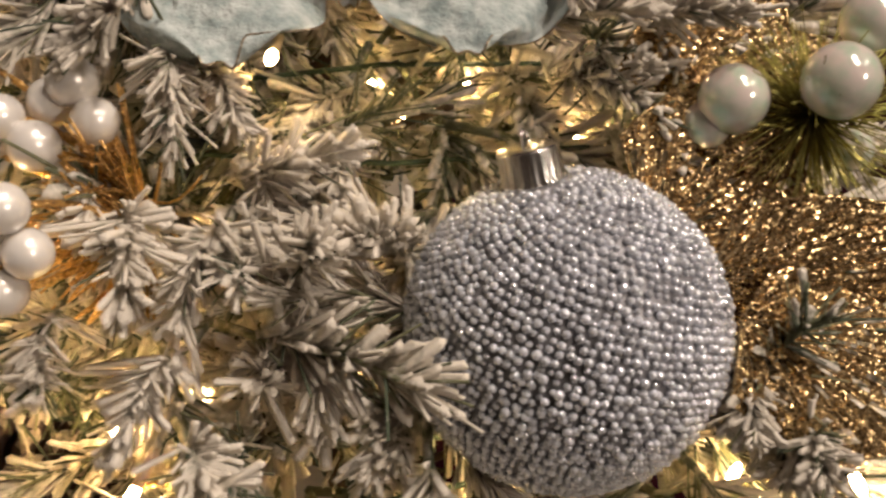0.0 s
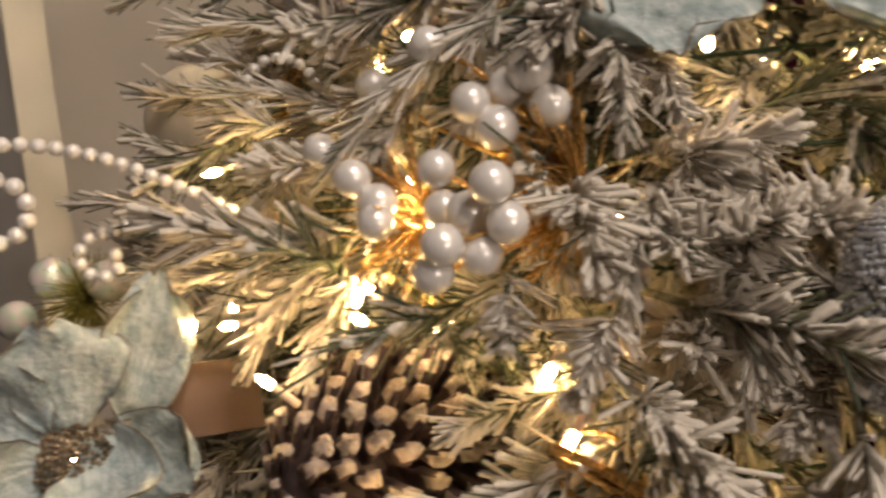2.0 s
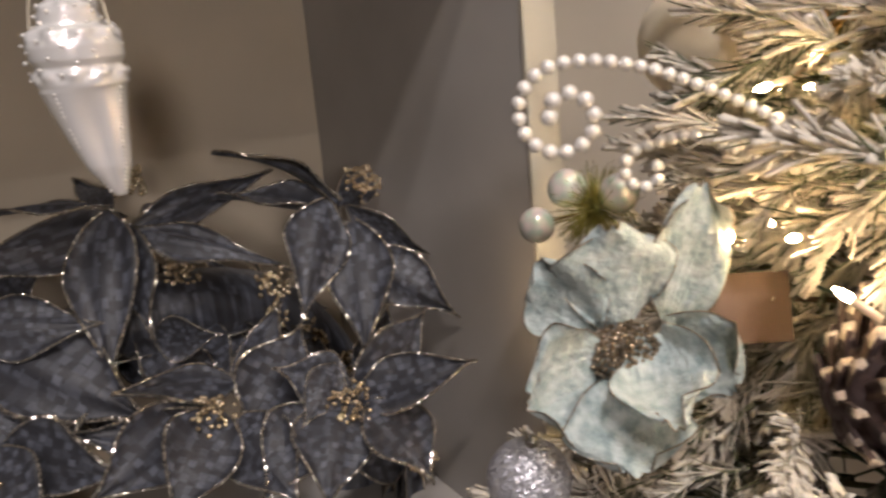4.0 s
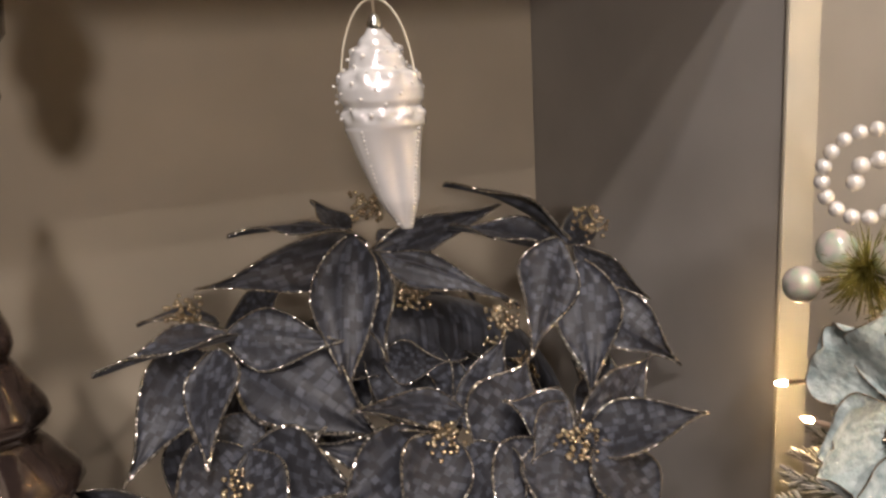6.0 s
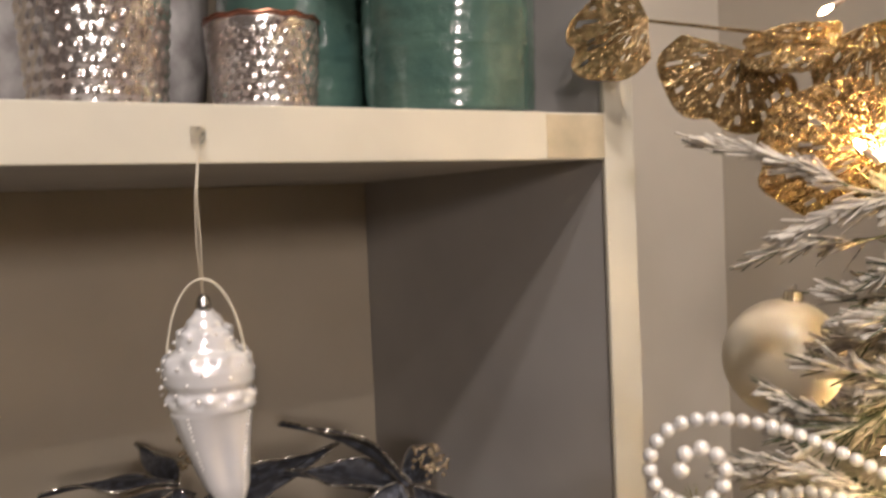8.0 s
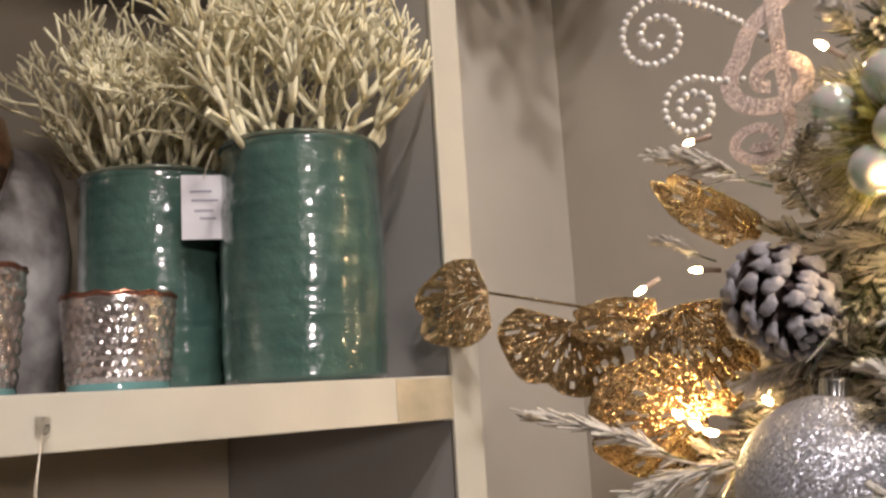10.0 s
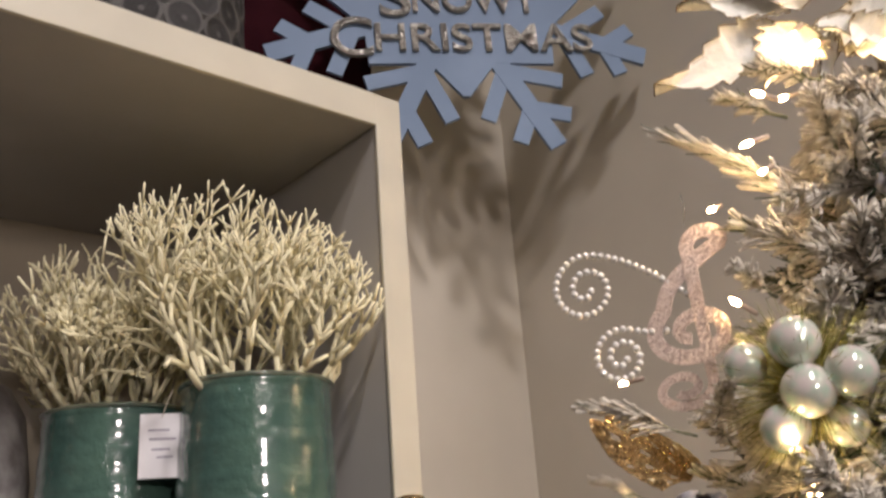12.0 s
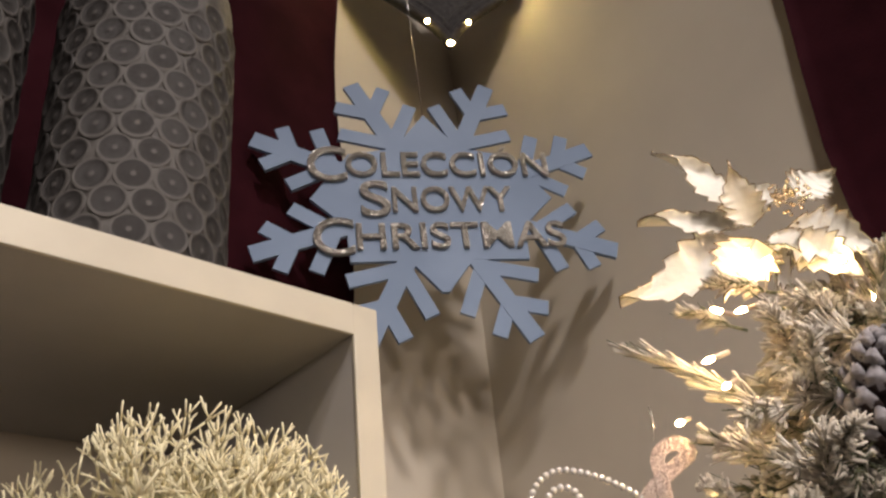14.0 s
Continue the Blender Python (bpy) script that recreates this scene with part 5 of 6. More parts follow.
# ---- shell ornament on its hook ----
def shell_ornament():
    ob = thing("shell_ornament", (-0.179, 0.625, 1.126), "pearly white glass conch shell hanging from the shelf", "ornament")
    rows, n = 110, 72
    girths = ((0, 0.0036), (0.15, 0.0122), (0.3, 0.0166), (0.45, 0.0208), (0.55, 0.0238), (0.60, 0.0240), (0.625, 0.0224), (0.66, 0.0246), (0.72, 0.0250), (0.79, 0.0222),
              (0.815, 0.0165), (0.86, 0.0158), (0.90, 0.0144), (0.915, 0.0108), (0.95, 0.0092), (0.97, 0.0062), (1.0, 0.0042))

    def girth(s):
        return float(np.interp(s, [g[0] for g in girths], [g[1] for g in girths]))

    verts, faces = [], []
    for i in range(rows + 1):
        s = i / rows
        z = 0.114 * s
        bend = 0.011 * (1 - s) ** 2.0
        for k in range(n):
            a = 2 * math.pi * k / n
            R = girth(s + (0.022 * (a / (2 * math.pi)) - 0.011) * (s > 0.5))
            r = R
            if s > 0.52:
                r *= 1 + 0.07 * math.exp(-((s - 0.585) / 0.02) ** 2) * math.cos(10 * a) + 0.08 * math.exp(-((s - 0.77) / 0.03) ** 2) * math.cos(9 * a + 1)
                r *= 1 + 0.10 * math.exp(-((s - 0.90) / 0.02) ** 2) * math.cos(7 * a)
            else:
                r *= 1 + 0.05 * math.cos(a - 4.2 + s * 3) - 0.24 * math.exp(-((((a - 4.35 - 0.5 * s) + math.pi) % (2 * math.pi) - math.pi) / 0.35) ** 2) * math.sin(math.pi * min(1, s / 0.52))
            verts.append((math.cos(a) * r + bend * 0.9, math.sin(a) * r * 0.9 - bend * 0.55, z))
    for i in range(rows):
        for k in range(n):
            faces.append((i * n + k, i * n + (k + 1) % n, (i + 1) * n + (k + 1) % n, (i + 1) * n + k))
    faces.append(tuple(reversed(range(n))))
    faces.append(tuple(range(rows * n, (rows + 1) * n)))
    mesh_ob("shell_body", verts, faces, SHELLM, ob)
    rg = random.Random(4)
    drops = []
    for k in range(64):
        s = 0.55 + 0.38 * (k / 64)
        a = k * 2.4
        R = girth(s) + 0.0006
        drops.append(moved(ico(0.0012 * rg.uniform(0.7, 1.2), 1), Matrix.Translation((math.cos(a) * R, math.sin(a) * R * 0.9, 0.114 * s))))
    for side in (3.55, 5.15):
        for k in range(24):
            s = 0.03 + 0.50 * k / 24
            R = girth(s)
            a = side + 0.5 * s
            bend = 0.011 * (1 - s) ** 2
            drops.append(moved(ico(0.0011 * rg.uniform(0.7, 1.2), 1), Matrix.Translation((math.cos(a) * R + bend * 0.9, math.sin(a) * R * 0.9 - bend * 0.55, 0.114 * s))))
    v, f = join(drops)
    mesh_ob("bead_trim", v, f, PEARL, ob, label="tiny clear beads")["kind"] = "stuff"
    v, f = lathe([(0.004, 0.112), (0.0045, 0.116), (0.003, 0.120), (0.001, 0.122)], 16)
    mesh_ob("cap", v, f, SILVER, ob)
    pts = [(math.cos(t) * 0.019, -0.010 * math.cos(t), 0.078 + math.sin(t) * 0.052) for t in [k * math.pi / 20 for k in range(21)]]
    v, f = tube(pts, 0.0007, 5)
    mesh_ob("cord_loop", v, f, THREAD, ob, label="cream cord loop")
    for dx in (-0.0012, 0.0012):
        v, f = tube([(dx * 0.2, 0, 0.121), (dx, 0.002, 0.15), (dx * 0.4 + 0.001, 0.006, 0.175), (0.005, 0.008, 0.207)], 0.0004, 4)
        mesh_ob("thread", v, f, THREAD, ob)
    return ob


shell_ornament()
hk = thing("adhesive_hook", (-0.174, SY - 0.006, Z_MID + 0.014), "clear plastic adhesive hook on the shelf lip", "hook")
part("plate", box_bm((-0.004, -0.001, -0.004), (0.004, 0.001, 0.006), 0.0008), CLEAR, hk)
v, f = tube([(0, -0.001, 0.004), (0, -0.005, 0.0), (0, -0.006, -0.004), (0, -0.009, -0.003), (0, -0.010, 0.001)], 0.0012, 6)
mesh_ob("hook_arm", v, f, CLEAR, hk)


# ---- poinsettia wreath ----
def blade(length, width, fold, droop, seed, nu=18, nv=8, thick=0.0008):
    """A pointed fabric leaf from the origin along +y: narrow foot, belly at two fifths, long tip, folded along its rib, wavy rim."""
    rg = random.Random(seed)
    ph = rg.uniform(0, 6)
    top = []
    for i in range(nu + 1):
        s = i / nu
        w = width * 0.5 * (0.10 + 0.90 * math.sin(math.pi * s ** 0.8) ** 1.1) * (1 - s ** 3) + 0.0003
        for j in range(nv + 1):
            t = 2 * j / nv - 1
            z = fold * abs(t) * w - droop * length * s * s + 0.035 * length * math.sin(8 * s + 2 * t + ph) * t * t * math.sin(math.pi * s) + 0.0015 * math.cos(t * 6)
            top.append(Vector((t * w + 0.04 * length * math.sin(2.5 * s + ph) * s, s * length, z)))
    n, W = len(top), nv + 1
    verts = top + [q - Vector((0, 0, thick)) for q in top]
    faces = []
    for i in range(nu):
        for j in range(nv):
            a = i * W + j
            faces.append((a, a + 1, a + W + 1, a + W))
            faces.append((n + a, n + a + W, n + a + W + 1, n + a + 1))
    rim = [i * W for i in range(nu + 1)] + [nu * W + j for j in range(1, W)] + [i * W + nv for i in range(nu - 1, -1, -1)]
    for a, b in zip(rim, rim[1:]):
        faces.append((a, a + n, b + n, b))
    return verts, faces, [top[k] for k in rim]


def wreath():
    ob = thing("poinsettia_wreath", (-0.10, 0.86, 0.80), "dark grey fabric poinsettia wreath with gold beads and glitter edges", "wreath")
    ring = [(math.cos(a) * 0.17, 0.05 + 0.02 * math.sin(3 * a), math.sin(a) * 0.17) for a in [k * 2 * math.pi / 40 for k in range(41)]]
    v, f = tube(ring, 0.035, 10)
    mesh_ob("ring", v, f, LEAF, ob)
    variants = []
    for k in range(6):
        v, f, rim = blade(0.100 + 0.010 * (k % 3), 0.052 + 0.008 * (k % 2), (0.10, 0.28, -0.15)[k % 3], 0.10 + 0.07 * (k % 4), 500 + k)
        me = bpy.data.meshes.new("leaf")
        me.from_pydata([tuple(q) for q in v], [], f)
        me.polygons.foreach_set("use_smooth", [True] * len(me.polygons))
        me.materials.append(LEAF)
        rv, rf = tube(rim, 0.0011, 4)
        em = bpy.data.meshes.new("glitter_edge")
        em.from_pydata([tuple(q) for q in rv], [], rf)
        em.materials.append(EDGEGLIT)
        variants.append((me, em))
    rg = random.Random(12)

    def flower(c, nrm, n, scale, seed, start=0):
        c, nrm = Vector(c), Vector(nrm).normalized()
        m0 = aim(c, c + nrm)
        for k in range(n):
            me, em = variants[(k + seed) % 6]
            s = scale * rg.uniform(0.85, 1.15)
            m = m0 @ pose(0, 0, 0, 0, 0, start + 360 * k / n + rg.uniform(-14, 14)) @ pose(0, 0.006, -0.002 * (k % 3), rg.uniform(-22, 22), rg.uniform(-18, 18), 0) @ Matrix.Diagonal((s, s, s, 1))
            lf = new("leaf", me)
            lf.parent = ob
            lf.matrix_basis = m
            ed = new("glitter_edge", em)
            ed.parent = lf
        balls = []
        for k in range(44):
            d = Vector((rg.uniform(-1, 1), rg.uniform(-1, 1), rg.uniform(-0.1, 1))).normalized() * rg.uniform(0.010, 0.022)
            balls.append(moved(ico(0.0027, 1), m0 @ Matrix.Translation(d + Vector((0, 0, 0.005)))))
        v, f = join(balls)
        mesh_ob("bead_cluster", v, f, GOLDBERRY, ob, label="cluster of gold beads")["kind"] = "stuff"

    def leaf(b, e, width, roll):
        """One leaf from its foot to its tip, its face turned out of the wreath."""
        me, em = variants[len(ob.children) % 6]
        b, e = Vector(b), Vector(e)
        b = b + (b - e) * 0.16
        m = face_along(b, e, (-0.25 + 1.2 * b[0], -0.9, 0.45), roll)
        ln = (e - b).length
        k = len(ob.children) % 6
        lf = new("leaf", me)
        lf.parent = ob
        lf.matrix_basis = m @ Matrix.Diagonal((width * 1.08 / (0.052 + 0.008 * (k % 2)), ln / (0.100 + 0.010 * (k % 3)), ln / 0.10, 1))
        new("glitter_edge", em).parent = lf

    def beads(c):
        c = Vector(c)
        balls = []
        for k in range(60):
            d = Vector((rg.uniform(-1, 1), rg.uniform(-1, 1), rg.uniform(-1, 1))).normalized() * rg.uniform(0.006, 0.019)
            balls.append(moved(ico(0.0024 * rg.uniform(0.8, 1.15), 1), Matrix.Translation(c + d)))
        v, f = join(balls)
        mesh_ob("bead_cluster", v, f, GOLDBERRY, ob, label="cluster of gold beads")["kind"] = "stuff"

    # upper flower
    leaf((-0.040, 0.014, 0.258), (-0.161, -0.038, 0.253), 0.045, -25)
    leaf((-0.044, 0.030, 0.276), (-0.125, 0.051, 0.304), 0.030, 70)
    leaf((-0.043, -0.006, 0.258), (-0.082, -0.087, 0.181), 0.058, 10)
    leaf((-0.025, -0.003, 0.247), (-0.040, -0.054, 0.180), 0.048, 35)
    leaf((-0.006, -0.008, 0.250), (0.084, -0.072, 0.230), 0.036, -30)
    leaf((-0.003, 0.014, 0.256), (0.115, 0.017, 0.279), 0.036, 40)
    leaf((-0.031, 0.065, 0.260), (-0.037, 0.137, 0.298), 0.027, 30)
    leaf((0.009, 0.053, 0.257), (0.078, 0.097, 0.268), 0.033, -30)
    # right-hand flower
    leaf((0.134, -0.041, 0.266), (0.102, 0.054, 0.327), 0.026, 60)
    leaf((0.127, -0.042, 0.249), (0.053, 0.032, 0.279), 0.043, 45)
    leaf((0.119, -0.072, 0.252), (0.076, -0.129, 0.193), 0.056, -12)
    leaf((0.140, -0.079, 0.228), (0.109, -0.152, 0.155), 0.055, 20)
    leaf((0.164, -0.041, 0.239), (0.216, -0.067, 0.187), 0.029, 50)
    leaf((0.161, -0.065, 0.201), (0.195, -0.130, 0.156), 0.050, 30)
    leaf((0.172, 0.003, 0.245), (0.239, 0.041, 0.269), 0.034, 0)
    # left-hand flower
    leaf((-0.156, -0.012, 0.204), (-0.254, -0.046, 0.217), 0.029, 55)
    leaf((-0.142, -0.013, 0.205), (-0.073, -0.058, 0.206), 0.051, -10)
    leaf((-0.167, -0.036, 0.193), (-0.189, -0.108, 0.146), 0.049, 15)
    leaf((-0.182, -0.015, 0.188), (-0.239, -0.095, 0.146), 0.055, -20)
    leaf((-0.134, -0.021, 0.186), (-0.070, -0.118, 0.144), 0.076, -8)
    leaf((-0.163, 0.033, 0.209), (-0.213, 0.102, 0.224), 0.026, 60)
    leaf((-0.140, 0.029, 0.204), (-0.082, 0.066, 0.218), 0.036, 40)
    # lower front flower
    leaf((-0.001, -0.057, 0.123), (-0.038, 0.003, 0.186), 0.055, 20)
    leaf((0.005, -0.097, 0.142), (-0.072, -0.107, 0.165), 0.041, 40)
    leaf((-0.006, -0.120, 0.111), (-0.112, -0.121, 0.141), 0.053, -20)
    leaf((0.028, -0.088, 0.129), (0.062, -0.075, 0.193), 0.043, -30)
    leaf((0.023, -0.134, 0.130), (0.075, -0.122, 0.181), 0.068, 10)
    leaf((-0.017, -0.140, 0.132), (-0.069, -0.191, 0.099), 0.055, 0)
    leaf((0.005, -0.152, 0.127), (0.008, -0.220, 0.099), 0.055, 10)
    leaf((-0.034, -0.123, 0.133), (-0.109, -0.163, 0.108), 0.056, -15)
    leaf((-0.017, -0.022, 0.164), (0.018, -0.056, 0.164), 0.039, 30)
    # lower right-hand flower
    leaf((0.080, -0.156, 0.140), (0.042, -0.146, 0.170), 0.049, 25)
    leaf((0.100, -0.157, 0.136), (0.179, -0.152, 0.171), 0.051, 20)
    leaf((0.100, -0.173, 0.129), (0.157, -0.224, 0.157), 0.047, -25)
    leaf((0.067, -0.179, 0.130), (0.031, -0.234, 0.096), 0.060, 5)
    leaf((0.096, -0.188, 0.123), (0.110, -0.246, 0.090), 0.057, -20)
    leaf((0.047, -0.171, 0.127), (-0.006, -0.203, 0.097), 0.056, 15)
    leaf((0.074, -0.159, 0.152), (0.039, -0.187, 0.136), 0.031, 0)
    leaf((0.122, -0.127, 0.120), (0.156, -0.096, 0.177), 0.044, -20)
    # lower left-hand flower
    leaf((-0.164, -0.075, 0.127), (-0.224, -0.125, 0.109), 0.058, -10)
    leaf((-0.154, -0.097, 0.131), (-0.162, -0.170, 0.100), 0.056, 10)
    leaf((-0.140, -0.087, 0.132), (-0.086, -0.142, 0.113), 0.058, 20)
    leaf((-0.161, -0.053, 0.127), (-0.130, -0.046, 0.151), 0.042, 0)
    beads((-0.006, 0.064, 0.286))
    beads((0.175, -0.029, 0.264))
    beads((-0.180, 0.017, 0.222))
    beads((0.009, -0.012, 0.216))
    beads((0.069, -0.063, 0.202))
    beads((-0.016, -0.138, 0.138))
    beads((0.075, -0.182, 0.135))
    beads((-0.166, -0.104, 0.114))
    for i in range(9):
        a = radians(25 + 16 * i)
        flower((math.cos(a) * 0.165, 0.03, math.sin(a) * 0.165), (math.cos(a), -0.45, math.sin(a)), 6, 0.85, i + 2, 30 * i)
    for i in range(9):
        a = radians(165 + 24 * i)
        flower((math.cos(a) * 0.2, -0.03, math.sin(a) * 0.2), (math.cos(a) * 0.6, -0.9, math.sin(a) * 0.6), 6, 1.0, i)
    return ob


EDGEGLIT = glitter("silver_edge_glitter", (0.92, 0.86, 0.76), 600, 1.8, 0.22)
wreath()


# ---- top of the shelf and wall ----
def stone_jar(at, r, h, label, material=None):
    ob = thing("stoneware_jar", at, label, "jar", "grey jars on top of the shelf")
    prof = [(r * 0.80, 0.022), (r * 0.93, 0.030), (r * 0.985, 0.045), (r, 0.08), (r, h - 0.02), (r * 0.97, h), (r * 0.9, h + 0.002), (r * 0.88, h - 0.02), (0.002, h - 0.04)]
    v, f = lathe(prof, 72, lambda a, z: 0.004 * math.sin(3 * a + z * 9))
    mesh_ob("jar_body", v, f, GREYPALE, ob)
    v, f = lathe([(r * 0.80, 0.0), (r * 0.82, 0.003), (r * 0.80, 0.020), (r * 0.78, 0.023)], 60)
    mesh_ob("foot", v, f, GREYPALE, ob, label="smooth pale foot")
    # rings pressed into the clay, row above row
    ringv, ringf = [], []
    for k in range(20):
        for j, (rr, hh) in enumerate(((1.06, 0.2), (1.0, 1.0), (0.88, 0.85), (0.74, 0.15), (0.34, 0.12), (0.16, 0.7))):
            a = 2 * math.pi * k / 20
            ringv.append(Vector((math.cos(a) * rr, math.sin(a) * rr, hh)))
    for k in range(20):
        for j in range(5):
            ringf.append((k * 6 + j, (k + 1) % 20 * 6 + j, (k + 1) % 20 * 6 + j + 1, k * 6 + j + 1))
    ringf.append(tuple(k * 6 + 5 for k in range(20)))
    rg = random.Random(2)
    step = 0.0345
    ncol = int(2 * math.pi * r / (step * 1.04))
    rme = bpy.data.meshes.new("pressed_ring")
    rme.from_pydata([tuple(q) for q in ringv], [], ringf)
    rme.polygons.foreach_set("use_smooth", [True] * len(rme.polygons))
    rme.materials.append(GREYPOT)
    rme.materials.append(GREYPALE)
    # ridges and centre dots get the paler grey, the bowls the darker one
    rme.polygons.foreach_set("material_index", [1 if q == 100 or q % 5 in (0, 1) else 0 for q in range(len(ringf))])
    count = 0
    rest = []
    for row in range(int((h - 0.07) / (step * 0.88))):
        for c in range(ncol):
            a = 2 * math.pi * (c + 0.5 * (row % 2)) / ncol + rg.uniform(-0.02, 0.02)
            z = 0.050 + row * step * 0.88 + rg.uniform(-0.001, 0.001)
            p = Vector((math.cos(a) * (r + 0.0002), math.sin(a) * (r + 0.0002), z))
            s = step * 0.505 * rg.uniform(0.95, 1.04)
            m = aim(p, p + Vector((math.cos(a), math.sin(a), 0))) @ Matrix.Diagonal((s, s, 0.0026, 1))
            if -2.9 < (a + math.pi) % (2 * math.pi) - math.pi < -0.3 and count < 290:
                q = new("pressed_ring", rme)
                q.parent = ob
                q.matrix_basis = m
                count += 1
            else:
                rest.append(moved((ringv, ringf), m))
    v, f = join(rest)
    mesh_ob("ring_relief", v, f, GREYPOT, ob)["kind"] = "stuff"
    return ob


stone_jar((-0.045, 0.785, TOPZS), 0.094, 0.42, "grey stoneware jar pressed all over with rings")
stone_jar((-0.255, 0.845, TOPZS), 0.094, 0.42, "darker grey ring-patterned stoneware jar standing further back")

BURG = mat("burgundy_velvet", (0.030, 0.004, 0.008), 0.9, noise_scale=12, noise_mix=0.35, spec=0.1, sheen=0.0, bump=0.2)


def curtain(name, a, b, z0, z1, out, label, seed, wave=0.006):
    a, b, out = Vector(a), Vector(b), Vector(out)
    nu, nv = 70, 30
    verts = []
    for j in range(nv + 1):
        z = z0 + (z1 - z0) * j / nv
        for i in range(nu + 1):
            s = i / nu
            e = 0.010 * math.sin(z * 9 + seed) * s
            p = a.lerp(b, s) + (b - a).normalized() * e + out * (0.012 + wave * math.sin(s * 31 + 0.8 * math.sin(z * 4)))
            verts.append(Vector((p.x, p.y, z)))
    n = len(verts)
    verts += [p - out * 0.002 for p in verts]
    W = nu + 1
    faces = []
    for j in range(nv):
        for i in range(nu):
            k = j * W + i
            faces.append((k, k + 1, k + W + 1, k + W))
            faces.append((n + k, n + k + W, n + k + W + 1, n + k + 1))
    for j in range(nv):
        for k in (j * W, j * W + nu):
            faces.append((k, k + W, n + k + W, n + k))
    return tagged(mesh_ob(name, verts, faces, BURG), label, "curtain", "burgundy curtains")


curtain("curtain", (-0.9, 1.055, 0), (0.418, 1.055, 0), 1.79, 4.1, (0, -1, 0), "dark burgundy velvet curtain hanging behind the shelf unit", 1.0)
curtain("curtain", (0.722, -1.1, 0), (0.722, 0.366, 0), 0.3, 4.1, (-1, 0, 0), "dark burgundy velvet curtain beside the Christmas tree", 2.0)


SIGN = mat("powder_blue_paint", (0.19, 0.265, 0.40), 0.55, noise_scale=10, noise_mix=0.1, bump=0.05)
SIGNGLIT = glitter("silver_letter_glitter", (0.66, 0.63, 0.56), 900, 1.6, 0.3, 0.85, dark=(0.22, 0.2, 0.18))


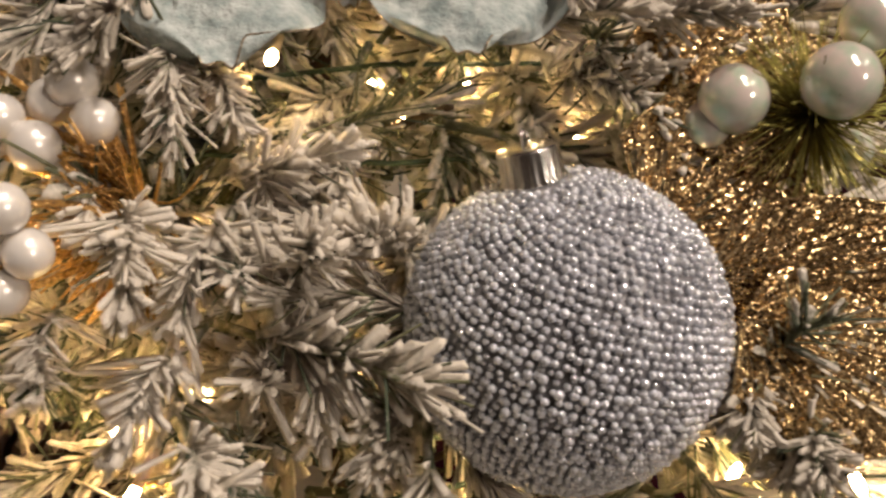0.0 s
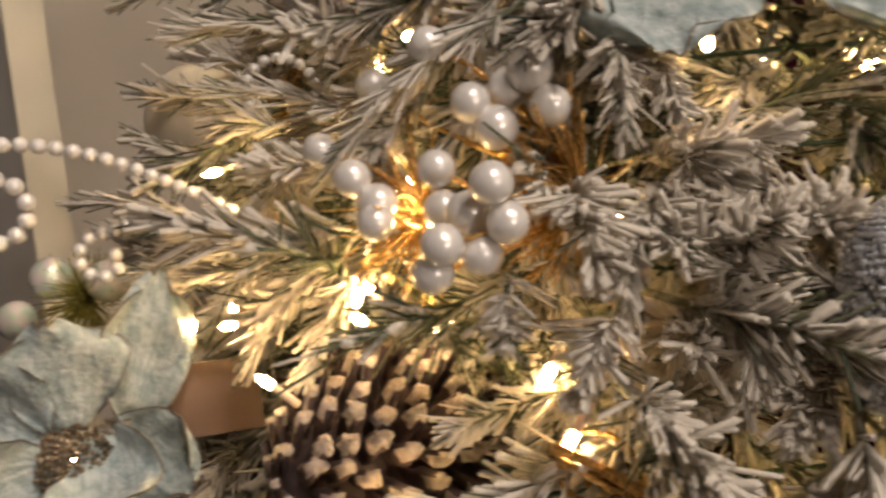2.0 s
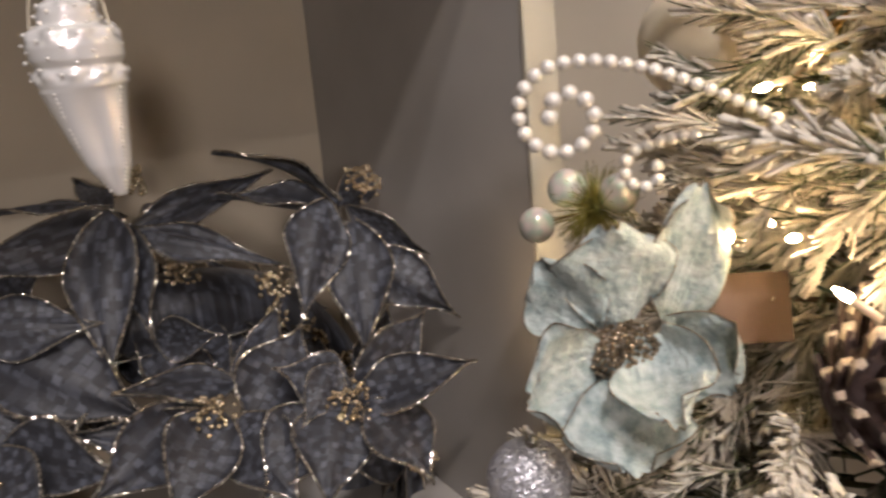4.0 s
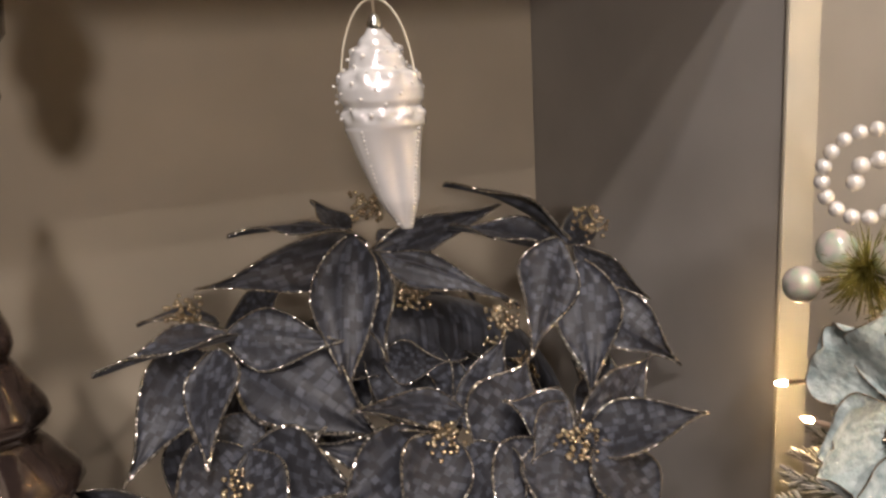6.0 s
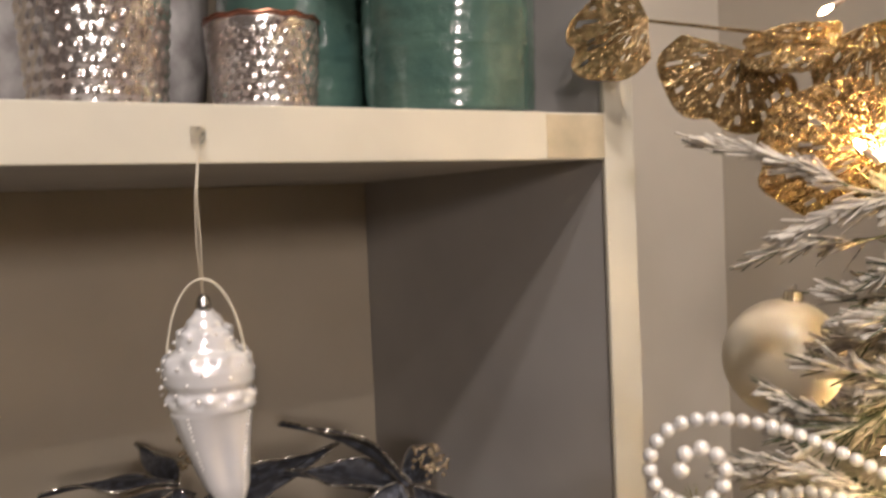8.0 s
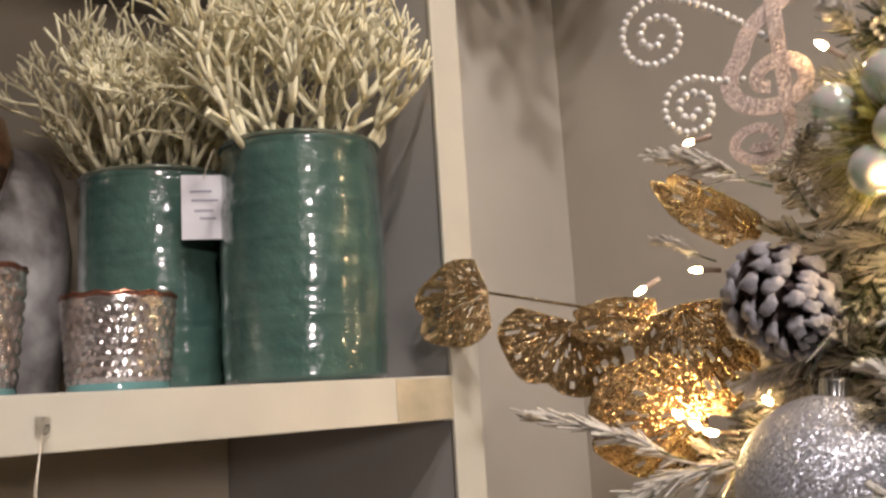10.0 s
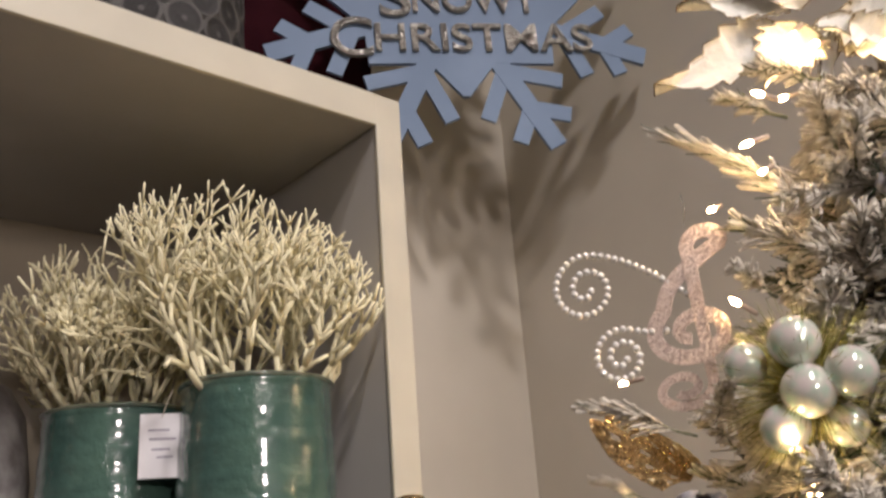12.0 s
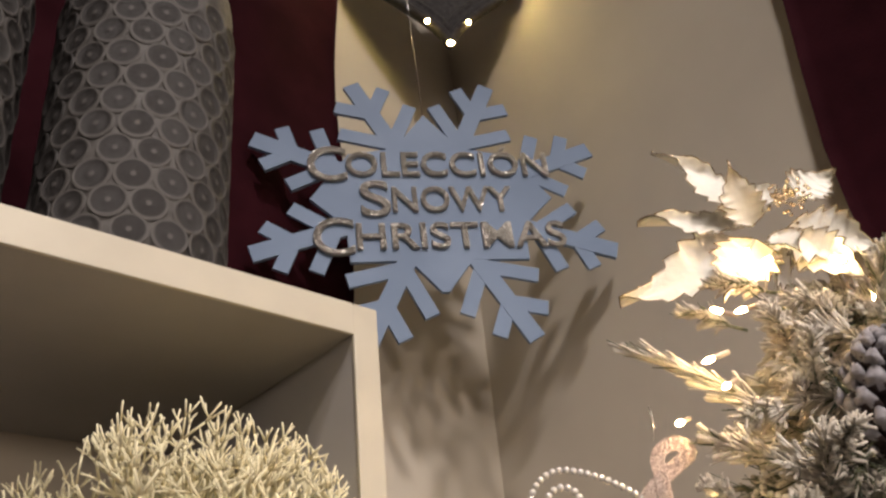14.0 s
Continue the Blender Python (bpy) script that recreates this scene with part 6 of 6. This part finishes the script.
def snowflake_sign():
    centre = Vector((0.460, 0.870, 2.172))
    ob = thing("snowflake_sign", centre, "powder blue snowflake sign with silver glitter lettering hanging across the corner", "sign")
    # sign plane: x along the board, z up, the face to -y
    base = pose(0, 0, 0, 0, -1.5, -31) @ Matrix.Diagonal((0.93, 0.93, 0.93, 1))

    def bar(p, q, w):
        d = Vector((q[0] - p[0], q[1] - p[1]))
        n = Vector((-d.y, d.x)).normalized() * w / 2
        return [(p[0] + n.x, p[1] + n.y), (p[0] - n.x, p[1] - n.y), (q[0] - n.x, q[1] - n.y), (q[0] + n.x, q[1] + n.y)]

    def slab(poly, name, y0=-0.004, y1=0.004, material=SIGN):
        bm = bmesh.new()
        vs = [bm.verts.new((x, y0, z)) for x, z in poly]
        fc = bm.faces.new(vs)
        r = bmesh.ops.extrude_face_region(bm, geom=[fc])
        for q in r["geom"]:
            if isinstance(q, bmesh.types.BMVert):
                q.co.y = y1
        bm.transform(base)
        return part(name, bm, material, ob, smooth=False)

    half = [(0.0, 0.187), (0.058, 0.113), (0.138, 0.100), (0.206, 0.010), (0.150, -0.045), (0.147, -0.111), (0.052, -0.110), (0.006, -0.168)]
    slab(half + [(-x, z) for x, z in reversed(half[1:])], "board")
    for k, (deg, L) in enumerate(((21, 0.315), (64, 0.283), (116, 0.283), (156, 0.325), (197, 0.315), (243, 0.288), (298, 0.288), (342, 0.318))):
        a = radians(deg)
        u = Vector((math.cos(a), math.sin(a)))
        y = 0.0006 * (k % 2)
        wide = L > 0.3
        slab(bar(u * 0.08, u * L, 0.030), "arm", -0.0035 - y, 0.0035 + y)
        for sign in (1, -1):
            b = a + sign * radians(50)
            w = Vector((math.cos(b), math.sin(b)))
            for at, ln in (((0.56, 0.082), (0.78, 0.056)) if wide else ((0.48, 0.094), (0.74, 0.064))):
                slab(bar(u * L * at, u * L * at + w * ln, 0.025), "arm_branch", -0.0030 - y - 0.0003 * sign, 0.0030 + y + 0.0003 * sign)

    def text(body_text, x, z, size, width):
        cu = bpy.data.curves.new("letter", "FONT")
        cu.body, cu.size, cu.extrude, cu.bevel_depth, cu.align_x = body_text, size, 0.0025, 0.0006, "LEFT"
        cu.offset = 0.0002
        cu.materials.append(SIGNGLIT)
        t = new("lettering", cu)
        t.parent = ob
        bpy.context.view_layer.update()
        k = width / max(1e-4, t.dimensions.x)
        t.matrix_basis = base @ Matrix.Translation((x, -0.0072, z)) @ Matrix.Rotation(radians(90), 4, "X") @ Matrix.Diagonal((k, 1, 1, 1))
        tagged(t, "silver glitter letters")

    text("C", -0.212, 0.044, 0.098, 0.066)
    text("OLECCIÓN", -0.146, 0.054, 0.068, 0.352)
    text("S", -0.128, -0.026, 0.098, 0.050)
    text("NOWY", -0.075, -0.018, 0.068, 0.205)
    text("C", -0.208, -0.099, 0.098, 0.066)
    text("HRISTMAS", -0.140, -0.089, 0.068, 0.350)
    v, f = tube([base @ Vector((0, 0, 0.17)), base @ Vector((0.0, 0.0, 0.5)), base @ Vector((0, 0, 2.38))], 0.0007, 4)
    mesh_ob("hanging_wire", v, f, SILVER, ob)


snowflake_sign()

HEARTM = mat("dark_wicker", (0.035, 0.03, 0.028), 0.7, noise_scale=120, noise_mix=0.5, bump=0.6)
HBULB = mat("warm_heart_bulb", (1, 0.9, 0.6), 0.3, emit=(1.0, 0.72, 0.25), strength=320)


def heart():
    c = Vector((0.57, 0.90, 2.785))
    ob = thing("heart_light", c, "dark wicker heart wound with small warm lights, hanging high", "lamp")
    ex, ez = Vector((0.8387, -0.5446, 0)), Vector((0, 0, 1))
    outline = []
    for k in range(60):
        t = 2 * math.pi * k / 60
        x = 16 * math.sin(t) ** 3
        y = 13 * math.cos(t) - 5 * math.cos(2 * t) - 2 * math.cos(3 * t) - math.cos(4 * t)
        outline.append((x * 0.0115, y * 0.0115))
    front = [ex * x + ez * y for x, y in outline]
    for nm, r in (("rim", 0.012), ("inner_rim", 0.008)):
        k = 1.0 if nm == "rim" else 0.82
        v, f = tube([p * k for p in front] + [front[0] * k], r, 8)
        mesh_ob(nm, v, f, HEARTM, ob)
    ey = ex.cross(ez)
    n = len(front)
    vv = [p * 0.98 + ey * 0.006 for p in front] + [p * 0.98 - ey * 0.006 for p in front]
    ff = [tuple(range(n)), tuple(reversed(range(n, 2 * n)))] + [(i, (i + 1) % n, n + (i + 1) % n, n + i) for i in range(n)]
    mesh_ob("panel", vv, ff, HEARTM, ob, smooth=False)
    g = -ey if (ey.y > 0) else ey
    for k in range(0, 60, 4):
        p = front[k] * 1.06 + g * 0.008
        v, f = ico(0.0045, 2)
        mesh_ob("bulb", [q + p for q in v], f, HBULB, ob, label="small glowing bulb")


heart()
